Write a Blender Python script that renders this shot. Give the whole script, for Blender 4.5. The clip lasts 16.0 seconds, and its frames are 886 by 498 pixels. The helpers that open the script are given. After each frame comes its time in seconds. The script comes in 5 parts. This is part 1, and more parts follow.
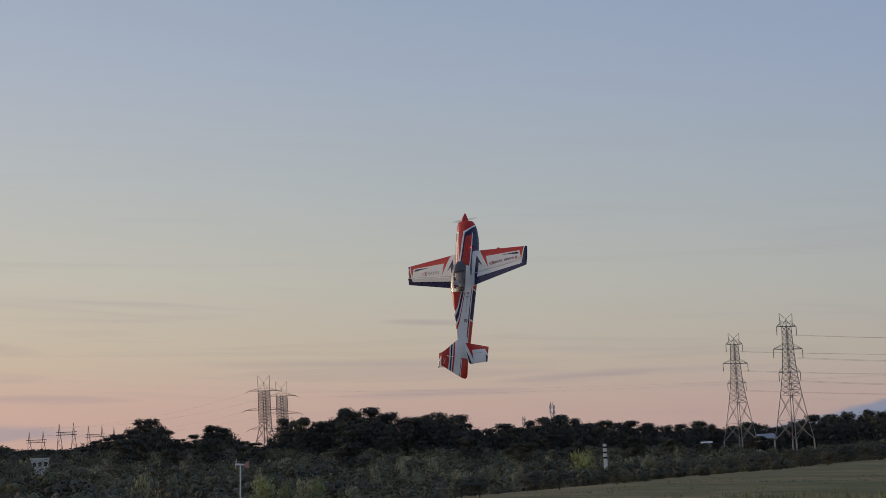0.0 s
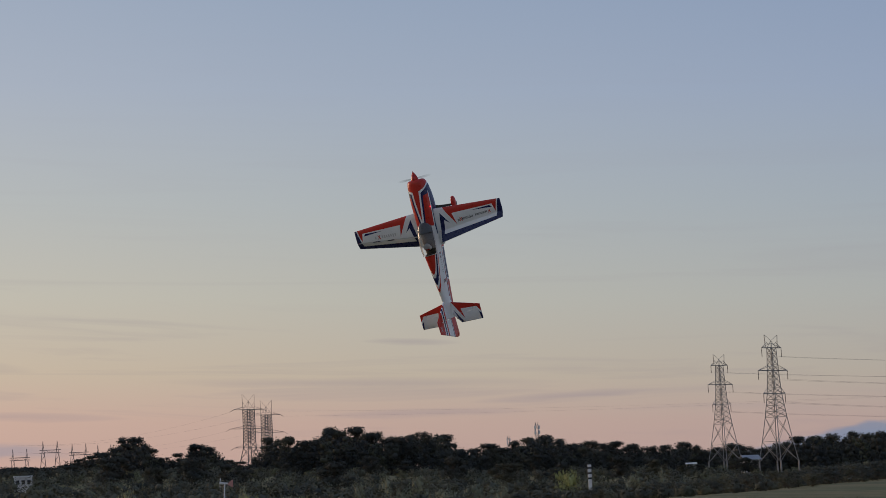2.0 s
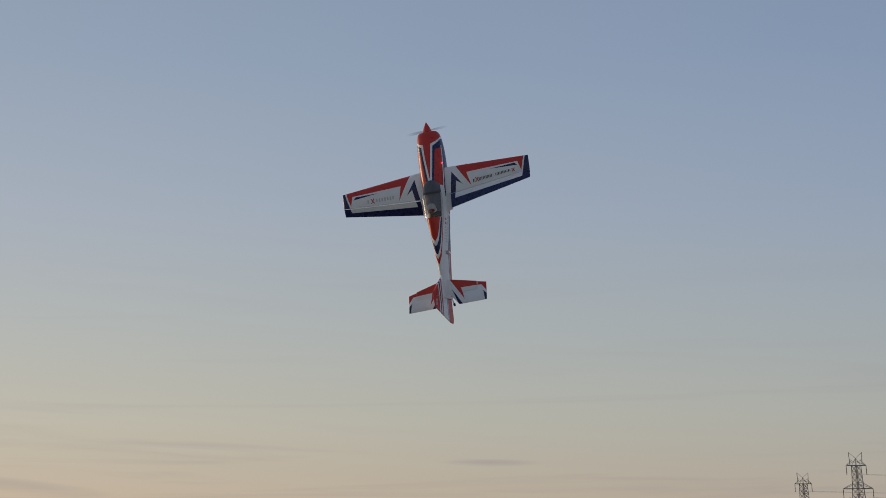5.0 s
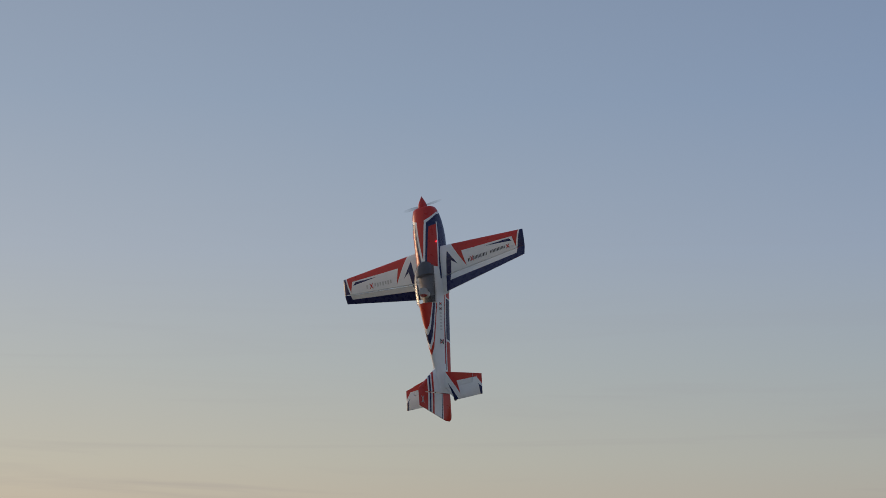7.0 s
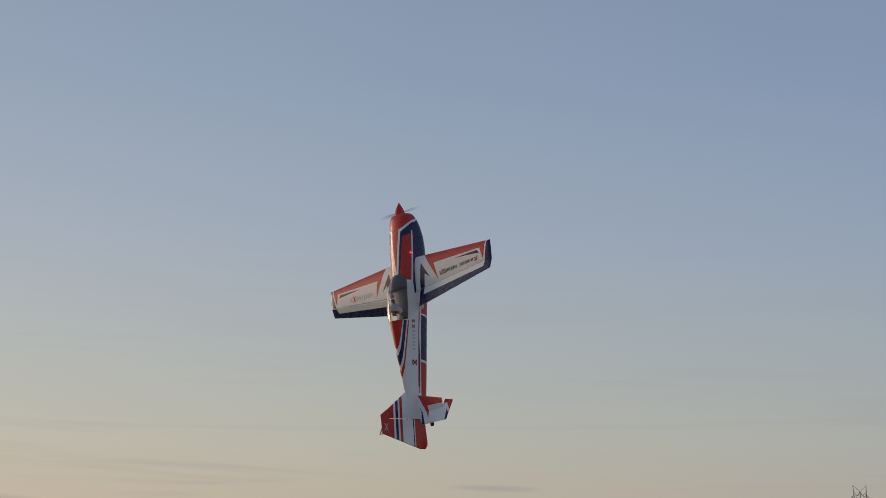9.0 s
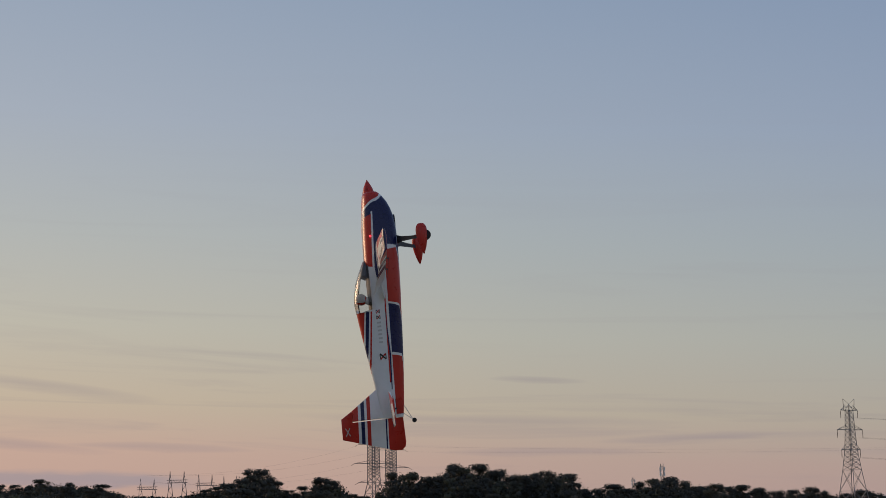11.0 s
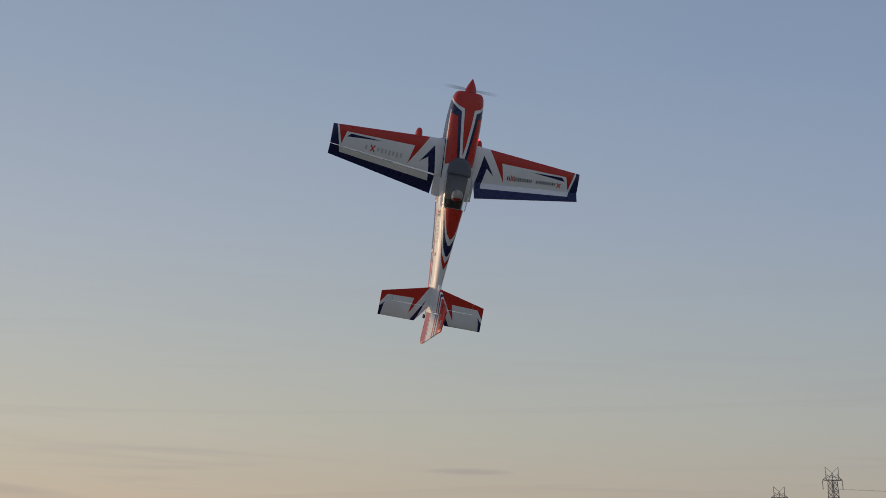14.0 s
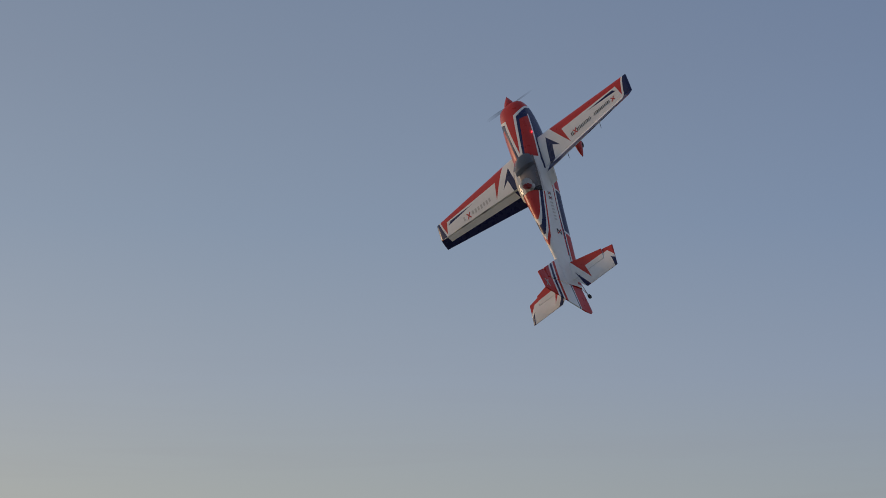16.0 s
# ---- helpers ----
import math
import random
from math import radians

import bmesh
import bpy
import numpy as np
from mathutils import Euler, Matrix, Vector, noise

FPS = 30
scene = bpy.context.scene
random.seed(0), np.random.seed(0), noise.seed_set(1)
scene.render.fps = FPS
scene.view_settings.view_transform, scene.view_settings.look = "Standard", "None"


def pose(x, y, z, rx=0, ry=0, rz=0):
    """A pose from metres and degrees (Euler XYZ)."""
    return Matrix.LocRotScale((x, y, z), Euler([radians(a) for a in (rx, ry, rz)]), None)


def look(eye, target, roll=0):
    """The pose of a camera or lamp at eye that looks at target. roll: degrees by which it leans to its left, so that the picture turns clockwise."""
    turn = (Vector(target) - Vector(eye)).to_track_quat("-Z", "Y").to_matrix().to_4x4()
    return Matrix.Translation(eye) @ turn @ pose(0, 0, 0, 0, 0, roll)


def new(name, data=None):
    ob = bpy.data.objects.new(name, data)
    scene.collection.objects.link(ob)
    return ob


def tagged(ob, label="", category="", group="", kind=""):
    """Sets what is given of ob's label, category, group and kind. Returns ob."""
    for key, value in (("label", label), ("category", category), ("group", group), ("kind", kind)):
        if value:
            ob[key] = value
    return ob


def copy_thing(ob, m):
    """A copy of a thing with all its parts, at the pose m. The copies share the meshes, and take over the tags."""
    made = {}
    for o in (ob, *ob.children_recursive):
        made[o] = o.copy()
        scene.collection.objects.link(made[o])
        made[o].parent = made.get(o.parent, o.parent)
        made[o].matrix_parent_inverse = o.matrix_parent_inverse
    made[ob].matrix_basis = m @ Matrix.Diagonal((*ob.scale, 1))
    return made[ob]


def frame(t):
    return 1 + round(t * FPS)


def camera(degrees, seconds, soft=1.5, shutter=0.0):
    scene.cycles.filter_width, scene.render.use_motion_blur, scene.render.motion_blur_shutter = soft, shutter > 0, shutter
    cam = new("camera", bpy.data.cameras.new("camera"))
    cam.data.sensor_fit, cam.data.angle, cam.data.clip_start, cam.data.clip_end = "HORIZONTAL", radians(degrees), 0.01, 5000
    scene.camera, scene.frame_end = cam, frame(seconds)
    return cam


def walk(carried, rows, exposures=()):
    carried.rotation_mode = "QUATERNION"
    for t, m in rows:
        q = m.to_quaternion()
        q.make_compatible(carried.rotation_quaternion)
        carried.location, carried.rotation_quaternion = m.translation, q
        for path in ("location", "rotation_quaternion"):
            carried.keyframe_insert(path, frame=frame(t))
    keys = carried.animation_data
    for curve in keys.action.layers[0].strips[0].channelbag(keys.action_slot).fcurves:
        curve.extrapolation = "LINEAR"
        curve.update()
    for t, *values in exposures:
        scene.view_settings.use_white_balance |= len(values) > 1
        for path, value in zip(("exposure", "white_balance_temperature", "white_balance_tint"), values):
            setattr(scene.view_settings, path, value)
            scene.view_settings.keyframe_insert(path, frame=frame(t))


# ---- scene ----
# ---- camera and its path ----
EYE = Vector((0.0, 0.0, 1.7))
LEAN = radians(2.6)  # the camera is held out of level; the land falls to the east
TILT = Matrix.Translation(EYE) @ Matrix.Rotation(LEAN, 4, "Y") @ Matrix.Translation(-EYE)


def aim(az, el, roll):
    """Camera pose from bearing, tilt and roll in degrees."""
    a, e = radians(az), radians(el)
    d = Vector((math.sin(a) * math.cos(e), math.cos(a) * math.cos(e), math.sin(e)))
    return TILT @ look(EYE, EYE + d * 10.0, roll)


cam = camera(26.729, 16.0, soft=0.85)
CAMERA_ROWS = [
    (0.0, -0.852, 6.126, -0.44),
    (0.2, -0.423, 6.115, -0.32),
    (0.3, -0.275, 6.112, -0.26),
    (0.5, -0.060, 6.110, -0.17),
    (1.0, 0.283, 6.138, 0.02),
    (1.5, 0.000, 6.317, 0.00),
    (2.0, -0.410, 6.725, -0.16),
    (2.5, -0.874, 7.082, -0.24),
    (3.0, -1.053, 7.354, -0.18),
    (3.2, -1.139, 7.441, -0.15),
    (5.3, -2.932, 10.932, -0.45),
    (5.5, -2.947, 11.225, -0.40),
    (5.7, -2.912, 11.502, -0.34),
    (6.0, -2.868, 11.686, -0.25),
    (6.5, -2.786, 11.754, -0.10),
    (7.0, -2.725, 11.704, 0.05),
    (7.5, -2.763, 11.604, 0.20),
    (8.0, -2.834, 11.470, 0.36),
    (8.5, -2.954, 11.370, 0.51),
    (9.0, -3.049, 11.184, 0.66),
    (9.2, -3.100, 11.017, 0.72),
    (11.3, -4.597, 7.575, 1.33),
    (11.5, -4.752, 7.525, 1.36),
    (11.7, -4.944, 7.593, 1.35),
    (12.0, -5.244, 7.762, 1.32),
    (12.2, -5.476, 7.941, 1.30),
    (12.5, -5.754, 8.259, 1.28),
    (12.7, -5.785, 8.463, 1.27),
    (13.0, -5.651, 8.779, 1.24),
    (13.3, -5.128, 9.121, 1.16),
    (13.5, -4.497, 9.509, 0.88),
    (13.7, -3.724, 9.952, 0.57),
    (14.0, -2.202, 10.687, 0.33),
    (14.2, -0.955, 11.344, 0.26),
    (14.5, 0.800, 12.350, 0.20),
    (15.0, 2.300, 13.700, 0.10),
    (15.2, 2.718, 14.172, 0.06),
    (15.5, 3.200, 14.800, 0.00),
    (15.7, 3.510, 15.150, -0.00),
    (16.0, 3.800, 15.600, 0.00),
]
walk(cam, [(t, aim(a, e, r)) for t, a, e, r in CAMERA_ROWS], exposures=[(0, 0.06, 6420, 10), (1.5, 0.06, 6420, 10), (3, 0.02, 6430, 10), (5.5, -0.01, 6540, 8), (9, -0.01, 6500, 8), (12, -0.05, 6430, 9), (14, -0.03, 6480, 8.5), (15, -0.09, 6430, 7), (16, -0.15, 6640, 8.5)])

# ---- world and light ----
GLOW = radians(-62.0)  # bearing of the afterglow, left of the view
world = bpy.data.worlds.new("dusk_sky")
scene.world = world
world.use_nodes = True
wt = world.node_tree
wt.nodes.clear()


def node(tree, kind, **values):
    n = tree.nodes.new(kind)
    for k, v in values.items():
        n.inputs[int(k[1:]) if k[0] == "i" and k[1:].isdigit() else k].default_value = v
    return n


def math_node(tree, op, a, b=None, clamp=False):
    n = tree.nodes.new("ShaderNodeMath")
    n.operation, n.use_clamp = op, clamp
    for i, v in enumerate((a, b)):
        if v is None:
            continue
        if isinstance(v, (int, float)):
            n.inputs[i].default_value = v
        else:
            tree.links.new(v, n.inputs[i])
    return n.outputs[0]


def ramp(tree, fac, stops, mode="LINEAR"):
    n = tree.nodes.new("ShaderNodeValToRGB")
    n.color_ramp.interpolation = mode
    els = n.color_ramp.elements
    while len(els) < len(stops):
        els.new(0.5)
    for e, (p, c) in zip(els, stops):
        e.position = p
        e.color = (*c, 1) if len(c) == 3 else c
    tree.links.new(fac, n.inputs[0])
    return n.outputs[0]


def mix(tree, fac, a, b, kind="MIX"):
    n = tree.nodes.new("ShaderNodeMix")
    n.data_type, n.blend_type = "RGBA", kind
    for i, v in ((0, fac), (6, a), (7, b)):
        if isinstance(v, (int, float)):
            n.inputs[i].default_value = v
        elif isinstance(v, tuple):
            n.inputs[i].default_value = (*v, 1)
        else:
            tree.links.new(v, n.inputs[i])
    return n.outputs[2]


def srgb(r, g, b):
    return tuple((c / 255 / 12.92) if c <= 10 else ((c / 255 + 0.055) / 1.055) ** 2.4 for c in (r, g, b))


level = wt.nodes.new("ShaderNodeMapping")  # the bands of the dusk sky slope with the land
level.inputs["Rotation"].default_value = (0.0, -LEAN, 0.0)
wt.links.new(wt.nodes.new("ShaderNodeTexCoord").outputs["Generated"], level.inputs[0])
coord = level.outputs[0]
sep = wt.nodes.new("ShaderNodeSeparateXYZ")
wt.links.new(coord, sep.inputs[0])
up, sep_x = sep.outputs[2], sep.outputs[0]
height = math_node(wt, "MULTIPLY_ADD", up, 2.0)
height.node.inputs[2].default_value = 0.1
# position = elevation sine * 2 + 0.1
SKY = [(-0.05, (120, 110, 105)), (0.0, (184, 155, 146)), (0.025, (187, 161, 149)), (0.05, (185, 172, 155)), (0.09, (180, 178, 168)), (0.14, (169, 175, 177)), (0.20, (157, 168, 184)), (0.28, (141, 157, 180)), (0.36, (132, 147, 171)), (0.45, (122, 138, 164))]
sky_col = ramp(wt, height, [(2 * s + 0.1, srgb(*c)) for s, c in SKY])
# the warm side and the blue side of the sky
side = math_node(wt, "ADD", math_node(wt, "MULTIPLY", sep.outputs[0], math.sin(GLOW)),
                 math_node(wt, "MULTIPLY", sep.outputs[1], math.cos(GLOW)))
tint = ramp(wt, math_node(wt, "MULTIPLY_ADD", side, 0.5), [(0.0, (1.10, 1.06, 1.08)), (0.32, (0.93, 0.94, 1.02)), (0.5, (0.73, 0.80, 0.93)), (0.75, (1.0, 1.0, 1.0)), (0.9, (1.24, 1.16, 1.08)), (0.96, (2.4, 1.95, 1.5)), (1.0, (4.0, 2.9, 1.9))])
tint.node.inputs[0].links[0].from_node.inputs[2].default_value = 0.5
sky_col = mix(wt, 1.0, sky_col, tint, "MULTIPLY")
# thin streaks of cloud, low over the horizon
mapc = wt.nodes.new("ShaderNodeMapping")
wt.links.new(coord, mapc.inputs[0])
mapc.inputs["Scale"].default_value = (2.6, 2.6, 44.0)
mapc.inputs["Rotation"].default_value = (0.012, -0.02, 0.4)
cn = node(wt, "ShaderNodeTexNoise", Scale=1.15, Detail=6.0, Roughness=0.55, Distortion=2.0)
wt.links.new(mapc.outputs[0], cn.inputs["Vector"])
streak = ramp(wt, cn.outputs["Fac"], [(0.51, (0, 0, 0)), (0.70, (1, 1, 1))])
band = ramp(wt, height, [(0.1, (1, 1, 1)), (0.22, (0.9, 0.9, 0.9)), (0.30, (0.4, 0.4, 0.4)), (0.46, (0.12, 0.12, 0.12)), (0.6, (0.0, 0.0, 0.0))])
cloud = math_node(wt, "MULTIPLY", math_node(wt, "MULTIPLY", streak, band), 0.26)
# the longer wisps: bearing and elevation of both ends in degrees, half their depth, density
fray = node(wt, "ShaderNodeTexNoise", Scale=9.0, Detail=5.0, Roughness=0.6)
mapf = wt.nodes.new("ShaderNodeMapping")
mapf.inputs["Scale"].default_value = (1.0, 1.0, 14.0)
wt.links.new(coord, mapf.inputs[0]), wt.links.new(mapf.outputs[0], fray.inputs["Vector"])
wave = math_node(wt, "MULTIPLY", math_node(wt, "SUBTRACT", fray.outputs["Fac"], 0.5), 0.006)
bearing = math_node(wt, "DIVIDE", sep.outputs[0], math_node(wt, "MAXIMUM", sep.outputs[1], 0.05))
for a0, e0, a1, e1, deep, dense in ((-19.5, 3.60, -12.6, 2.90, 0.17, 0.32), (-3.0, 3.91, 0.2, 3.86, 0.09, 0.32), (0.3, 2.05, 7.2, 2.46, 0.10, 0.34), (-16.0, 1.56, -9.8, 1.53, 0.12, 0.34),
                                    (-20.0, 1.80, -14.0, 1.30, 0.14, 0.30), (-4.6, 1.60, 2.6, 1.78, 0.11, 0.36), (-9.5, 2.60, 3.5, 2.66, 0.13, 0.26)):
    u0, u1 = math.tan(radians(a0)), math.tan(radians(a1))
    v0, v1 = math.sin(radians(e0)), math.sin(radians(e1))
    du = math_node(wt, "SUBTRACT", bearing, (u0 + u1) / 2)
    along = math_node(wt, "POWER", math_node(wt, "ABSOLUTE", math_node(wt, "DIVIDE", du, (u1 - u0) / 2)), 2.0)
    rise = math_node(wt, "SUBTRACT", math_node(wt, "SUBTRACT", math_node(wt, "ADD", up, wave), (v0 + v1) / 2), math_node(wt, "MULTIPLY", du, (v1 - v0) / (u1 - u0)))
    across = math_node(wt, "POWER", math_node(wt, "ABSOLUTE", math_node(wt, "DIVIDE", rise, radians(deep) * 1.6)), 1.5)
    wisp = math_node(wt, "SUBTRACT", 1.0, math_node(wt, "ADD", along, across), clamp=True)
    thick = math_node(wt, "MULTIPLY", wisp, math_node(wt, "MULTIPLY", fray.outputs["Fac"], dense * 2.0))
    cloud = math_node(wt, "MAXIMUM", cloud, thick)
sky_col = mix(wt, cloud, sky_col, srgb(142, 132, 142))
# bluish banks low on the horizon, to either side
rag = node(wt, "ShaderNodeTexNoise", Scale=26.0, Detail=5.0, Roughness=0.55)
squash = wt.nodes.new("ShaderNodeMapping")
squash.inputs["Scale"].default_value = (1.0, 1.0, 5.0)
wt.links.new(coord, squash.inputs[0]), wt.links.new(squash.outputs[0], rag.inputs["Vector"])
ragged = math_node(wt, "MULTIPLY_ADD", rag.outputs["Fac"], 0.016)
ragged.node.inputs[2].default_value = -0.008
low = math_node(wt, "ADD", height, ragged)
east = math_node(wt, "ADD", sep.outputs[0], math_node(wt, "MULTIPLY", ragged, 1.5))
crest = math_node(wt, "MINIMUM", math_node(wt, "ADD", math_node(wt, "MULTIPLY", sep_x, 0.48), 0.1350 - 0.181 * 0.48), 0.151)
b1 = ramp(wt, math_node(wt, "MULTIPLY", math_node(wt, "SUBTRACT", crest, low), 50.0), [(0.0, (0, 0, 0)), (0.22, (0.85, 0.85, 0.85)), (0.6, (1, 1, 1))])
b2 = math_node(wt, "MULTIPLY", ramp(wt, math_node(wt, "ADD", east, 0.5), [(0.27, (1, 1, 1)), (0.31, (0, 0, 0))]),
               ramp(wt, low, [(0.110, (0, 0, 0)), (0.114, (1, 1, 1)), (0.121, (0.9, 0.9, 0.9)), (0.127, (0, 0, 0))]))
sky_col = mix(wt, math_node(wt, "MULTIPLY", math_node(wt, "ADD", b1, math_node(wt, "MULTIPLY", b2, 0.5)), 0.9), sky_col, srgb(122, 134, 156))
bg = node(wt, "ShaderNodeBackground", Strength=1.0)
wt.links.new(sky_col, bg.inputs[0])
wt.links.new(bg.outputs[0], wt.nodes.new("ShaderNodeOutputWorld").inputs[0])

sun_data = bpy.data.lights.new("afterglow", "SUN")
sun_data.energy, sun_data.angle, sun_data.color = 1.5, radians(24), (1.0, 0.66, 0.42)
sun = new("afterglow", sun_data)
sun_from = Vector((math.sin(GLOW) * 40, math.cos(GLOW) * 40, 5.0))
sun.matrix_world = look(sun_from, (0, 0, 0))


# ---- materials ----
def material(name, color, rough=0.5, metal=0.0, grain=0.0, scale=20.0, bump=0.0, spec=0.5, random=0.0, detail_color=None, coat=0.0):
    m = bpy.data.materials.new(name)
    m.use_nodes = True
    t = m.node_tree
    b = t.nodes["Principled BSDF"]
    b.inputs["Roughness"].default_value, b.inputs["Metallic"].default_value = rough, metal
    b.inputs["Specular IOR Level"].default_value = spec
    b.inputs["Coat Weight"].default_value = coat
    b.inputs["Base Color"].default_value = (*color, 1)
    if grain or bump or random:
        tc = t.nodes.new("ShaderNodeTexCoord").outputs["Object"]
        fine = node(t, "ShaderNodeTexNoise", Scale=scale, Detail=5.0, Roughness=0.6)
        wide = node(t, "ShaderNodeTexNoise", Scale=scale * 0.13, Detail=3.0)
        t.links.new(tc, fine.inputs["Vector"]), t.links.new(tc, wide.inputs["Vector"])
        f = math_node(t, "ADD", math_node(t, "MULTIPLY", fine.outputs["Fac"], 0.5), math_node(t, "MULTIPLY", wide.outputs["Fac"], 0.5))
        lo = tuple(c * (1 - grain) for c in color)
        hi = detail_color or tuple(min(1, c * (1 + grain)) for c in color)
        col = ramp(t, f, [(0.32, lo), (0.68, hi)])
        if random:
            inf = t.nodes.new("ShaderNodeObjectInfo").outputs["Random"]
            col = mix(t, 1.0, col, ramp(t, inf, [(0, (1 - random,) * 3), (1, (1 + random, 1 + random * 0.8, 1))]), "MULTIPLY")
        t.links.new(col, b.inputs["Base Color"])
        if rough < 0.9 and grain:
            r = math_node(t, "MULTIPLY_ADD", fine.outputs["Fac"], 0.2)
            r.node.inputs[2].default_value = max(0.02, rough - 0.1)
            t.links.new(r, b.inputs["Roughness"])
        if bump:
            bp = node(t, "ShaderNodeBump", Strength=bump, Distance=0.02)
            t.links.new(fine.outputs["Fac"], bp.inputs["Height"])
            t.links.new(bp.outputs[0], b.inputs["Normal"])
    return m


def leaf_material(name, color, light):
    """Foliage: each leaf clump has its own tone."""
    m = bpy.data.materials.new(name)
    m.use_nodes = True
    t = m.node_tree
    b = t.nodes["Principled BSDF"]
    b.inputs["Roughness"].default_value = 0.7
    b.inputs["Specular IOR Level"].default_value = 0.05
    isl = t.nodes.new("ShaderNodeNewGeometry").outputs["Random Per Island"]
    rnd = t.nodes.new("ShaderNodeObjectInfo").outputs["Random"]
    col = ramp(t, isl, [(0.0, tuple(c * 0.94 for c in color)), (0.75, color), (1.0, light)])
    col = mix(t, 1.0, col, ramp(t, rnd, [(0, (0.66, 0.70, 0.75)), (0.6, (1, 1, 1)), (1, (1.25, 1.18, 0.95))]), "MULTIPLY")
    # stands of other species, a dozen metres wide
    stand = node(t, "ShaderNodeTexNoise", Scale=0.07, Detail=3.0, Roughness=0.6)
    t.links.new(t.nodes.new("ShaderNodeTexCoord").outputs["Object"], stand.inputs["Vector"])
    col = mix(t, 1.0, col, ramp(t, stand.outputs["Fac"], [(0.36, (0.62, 0.66, 0.74)), (0.52, (1, 1, 1)), (0.68, (1.45, 1.45, 1.1))]), "MULTIPLY")
    t.links.new(col, b.inputs["Base Color"])
    return m


M_WHITE = material("white_film", (0.86, 0.86, 0.84), 0.32, grain=0.05, scale=30, coat=0.08, spec=0.35)
M_RED = material("red_film", (0.56, 0.032, 0.020), 0.30, grain=0.07, scale=30, coat=0.08, spec=0.35)
M_NAVY = material("navy_film", (0.011, 0.017, 0.085), 0.28, grain=0.12, scale=30, coat=0.08, spec=0.35)
M_DARK = material("dark_print", (0.02, 0.018, 0.02), 0.4, grain=0.1, scale=60)
M_GREY = material("grey_print", (0.60, 0.59, 0.56), 0.4, grain=0.1, scale=60)
M_BLACK = material("black_plastic", (0.018, 0.018, 0.02), 0.45, grain=0.2, scale=80)
M_CARBON = material("carbon_fibre", (0.02, 0.02, 0.022), 0.3, grain=0.3, scale=150)
M_RUBBER = material("rubber", (0.02, 0.02, 0.02), 0.8, grain=0.2, scale=90)
M_STEELWIRE = material("steel_wire", (0.5, 0.5, 0.5), 0.35, metal=1.0, grain=0.1, scale=90)
M_COCKPIT = material("cockpit_grey", (0.17, 0.17, 0.175), 0.6, grain=0.15, scale=50)
M_STEEL = material("galvanised_steel", (0.27, 0.26, 0.25), 0.55, metal=0.3, grain=0.25, scale=2)
M_STEEL_DARK = material("weathered_dark_steel", (0.13, 0.125, 0.13), 0.6, metal=0.2, grain=0.25, scale=2)
M_CABLE = material("aluminium_cable", (0.18, 0.18, 0.19), 0.6, metal=0.2, grain=0.2, scale=1)
M_GLASS_INS = material("insulator_glaze", (0.12, 0.10, 0.09), 0.3, grain=0.2, scale=4)
M_BARK = material("bark", (0.07, 0.055, 0.04), 0.9, grain=0.35, scale=6, bump=0.6)
M_LEAF = leaf_material("dark_foliage", (0.116, 0.118, 0.092), (0.130, 0.132, 0.100))
M_LEAF_WOOD = leaf_material("wood_foliage", (0.082, 0.082, 0.066), (0.092, 0.092, 0.072))
M_LEAF_PALE = leaf_material("pale_foliage", (0.33, 0.33, 0.215), (0.36, 0.36, 0.235))
M_LEAF_FRESH = leaf_material("fresh_foliage", (0.32, 0.35, 0.17), (0.36, 0.39, 0.19))
M_PAINT = material("weathered_white_paint", (0.72, 0.72, 0.70), 0.6, grain=0.12, scale=5)
M_VANE = material("faded_red_paint", (0.55, 0.26, 0.22), 0.6, grain=0.15, scale=6)
M_WALL = material("painted_wall", (0.60, 0.58, 0.55), 0.8, grain=0.1, scale=2)
M_ROOF = material("weathered_metal_roof", (0.30, 0.31, 0.34), 0.5, metal=0.2, grain=0.2, scale=1.5)
M_PANE = material("dark_pane", (0.03, 0.035, 0.04), 0.15, grain=0.2, scale=2)

M_CANOPY = bpy.data.materials.new("smoked_canopy")
M_CANOPY.use_nodes = True
_t = M_CANOPY.node_tree
_t.nodes.clear()
_tr = node(_t, "ShaderNodeBsdfTransparent", Color=(0.87, 0.87, 0.88, 1))
_gl = node(_t, "ShaderNodeBsdfGlossy", Roughness=0.08)
_fr = node(_t, "ShaderNodeFresnel", IOR=1.5)
_mx = _t.nodes.new("ShaderNodeMixShader")
for a_, b_ in ((_fr.outputs[0], _mx.inputs[0]), (_tr.outputs[0], _mx.inputs[1]), (_gl.outputs[0], _mx.inputs[2])):
    _t.links.new(a_, b_)
_t.links.new(_mx.outputs[0], _t.nodes.new("ShaderNodeOutputMaterial").inputs[0])

M_BLADE = bpy.data.materials.new("whirling_blade")
M_BLADE.use_nodes = True
_t = M_BLADE.node_tree
_t.nodes.clear()
_tr = node(_t, "ShaderNodeBsdfTransparent")
_df = node(_t, "ShaderNodeBsdfDiffuse", Color=(0.03, 0.03, 0.035, 1))
_mx = _t.nodes.new("ShaderNodeMixShader")
_sp = _t.nodes.new("ShaderNodeSeparateXYZ")
_t.links.new(_t.nodes.new("ShaderNodeTexCoord").outputs["Object"], _sp.inputs[0])
_fa = ramp(_t, math_node(_t, "MULTIPLY_ADD", _sp.outputs[1], 2.5), [(0.06, (0, 0, 0)), (0.30, (0.16, 0.16, 0.16)), (0.5, (0.3, 0.3, 0.3)), (0.7, (0.20, 0.20, 0.20)), (0.8, (0.1, 0.1, 0.1)), (0.94, (0, 0, 0))])
_fa.node.inputs[0].links[0].from_node.inputs[2].default_value = 0.5
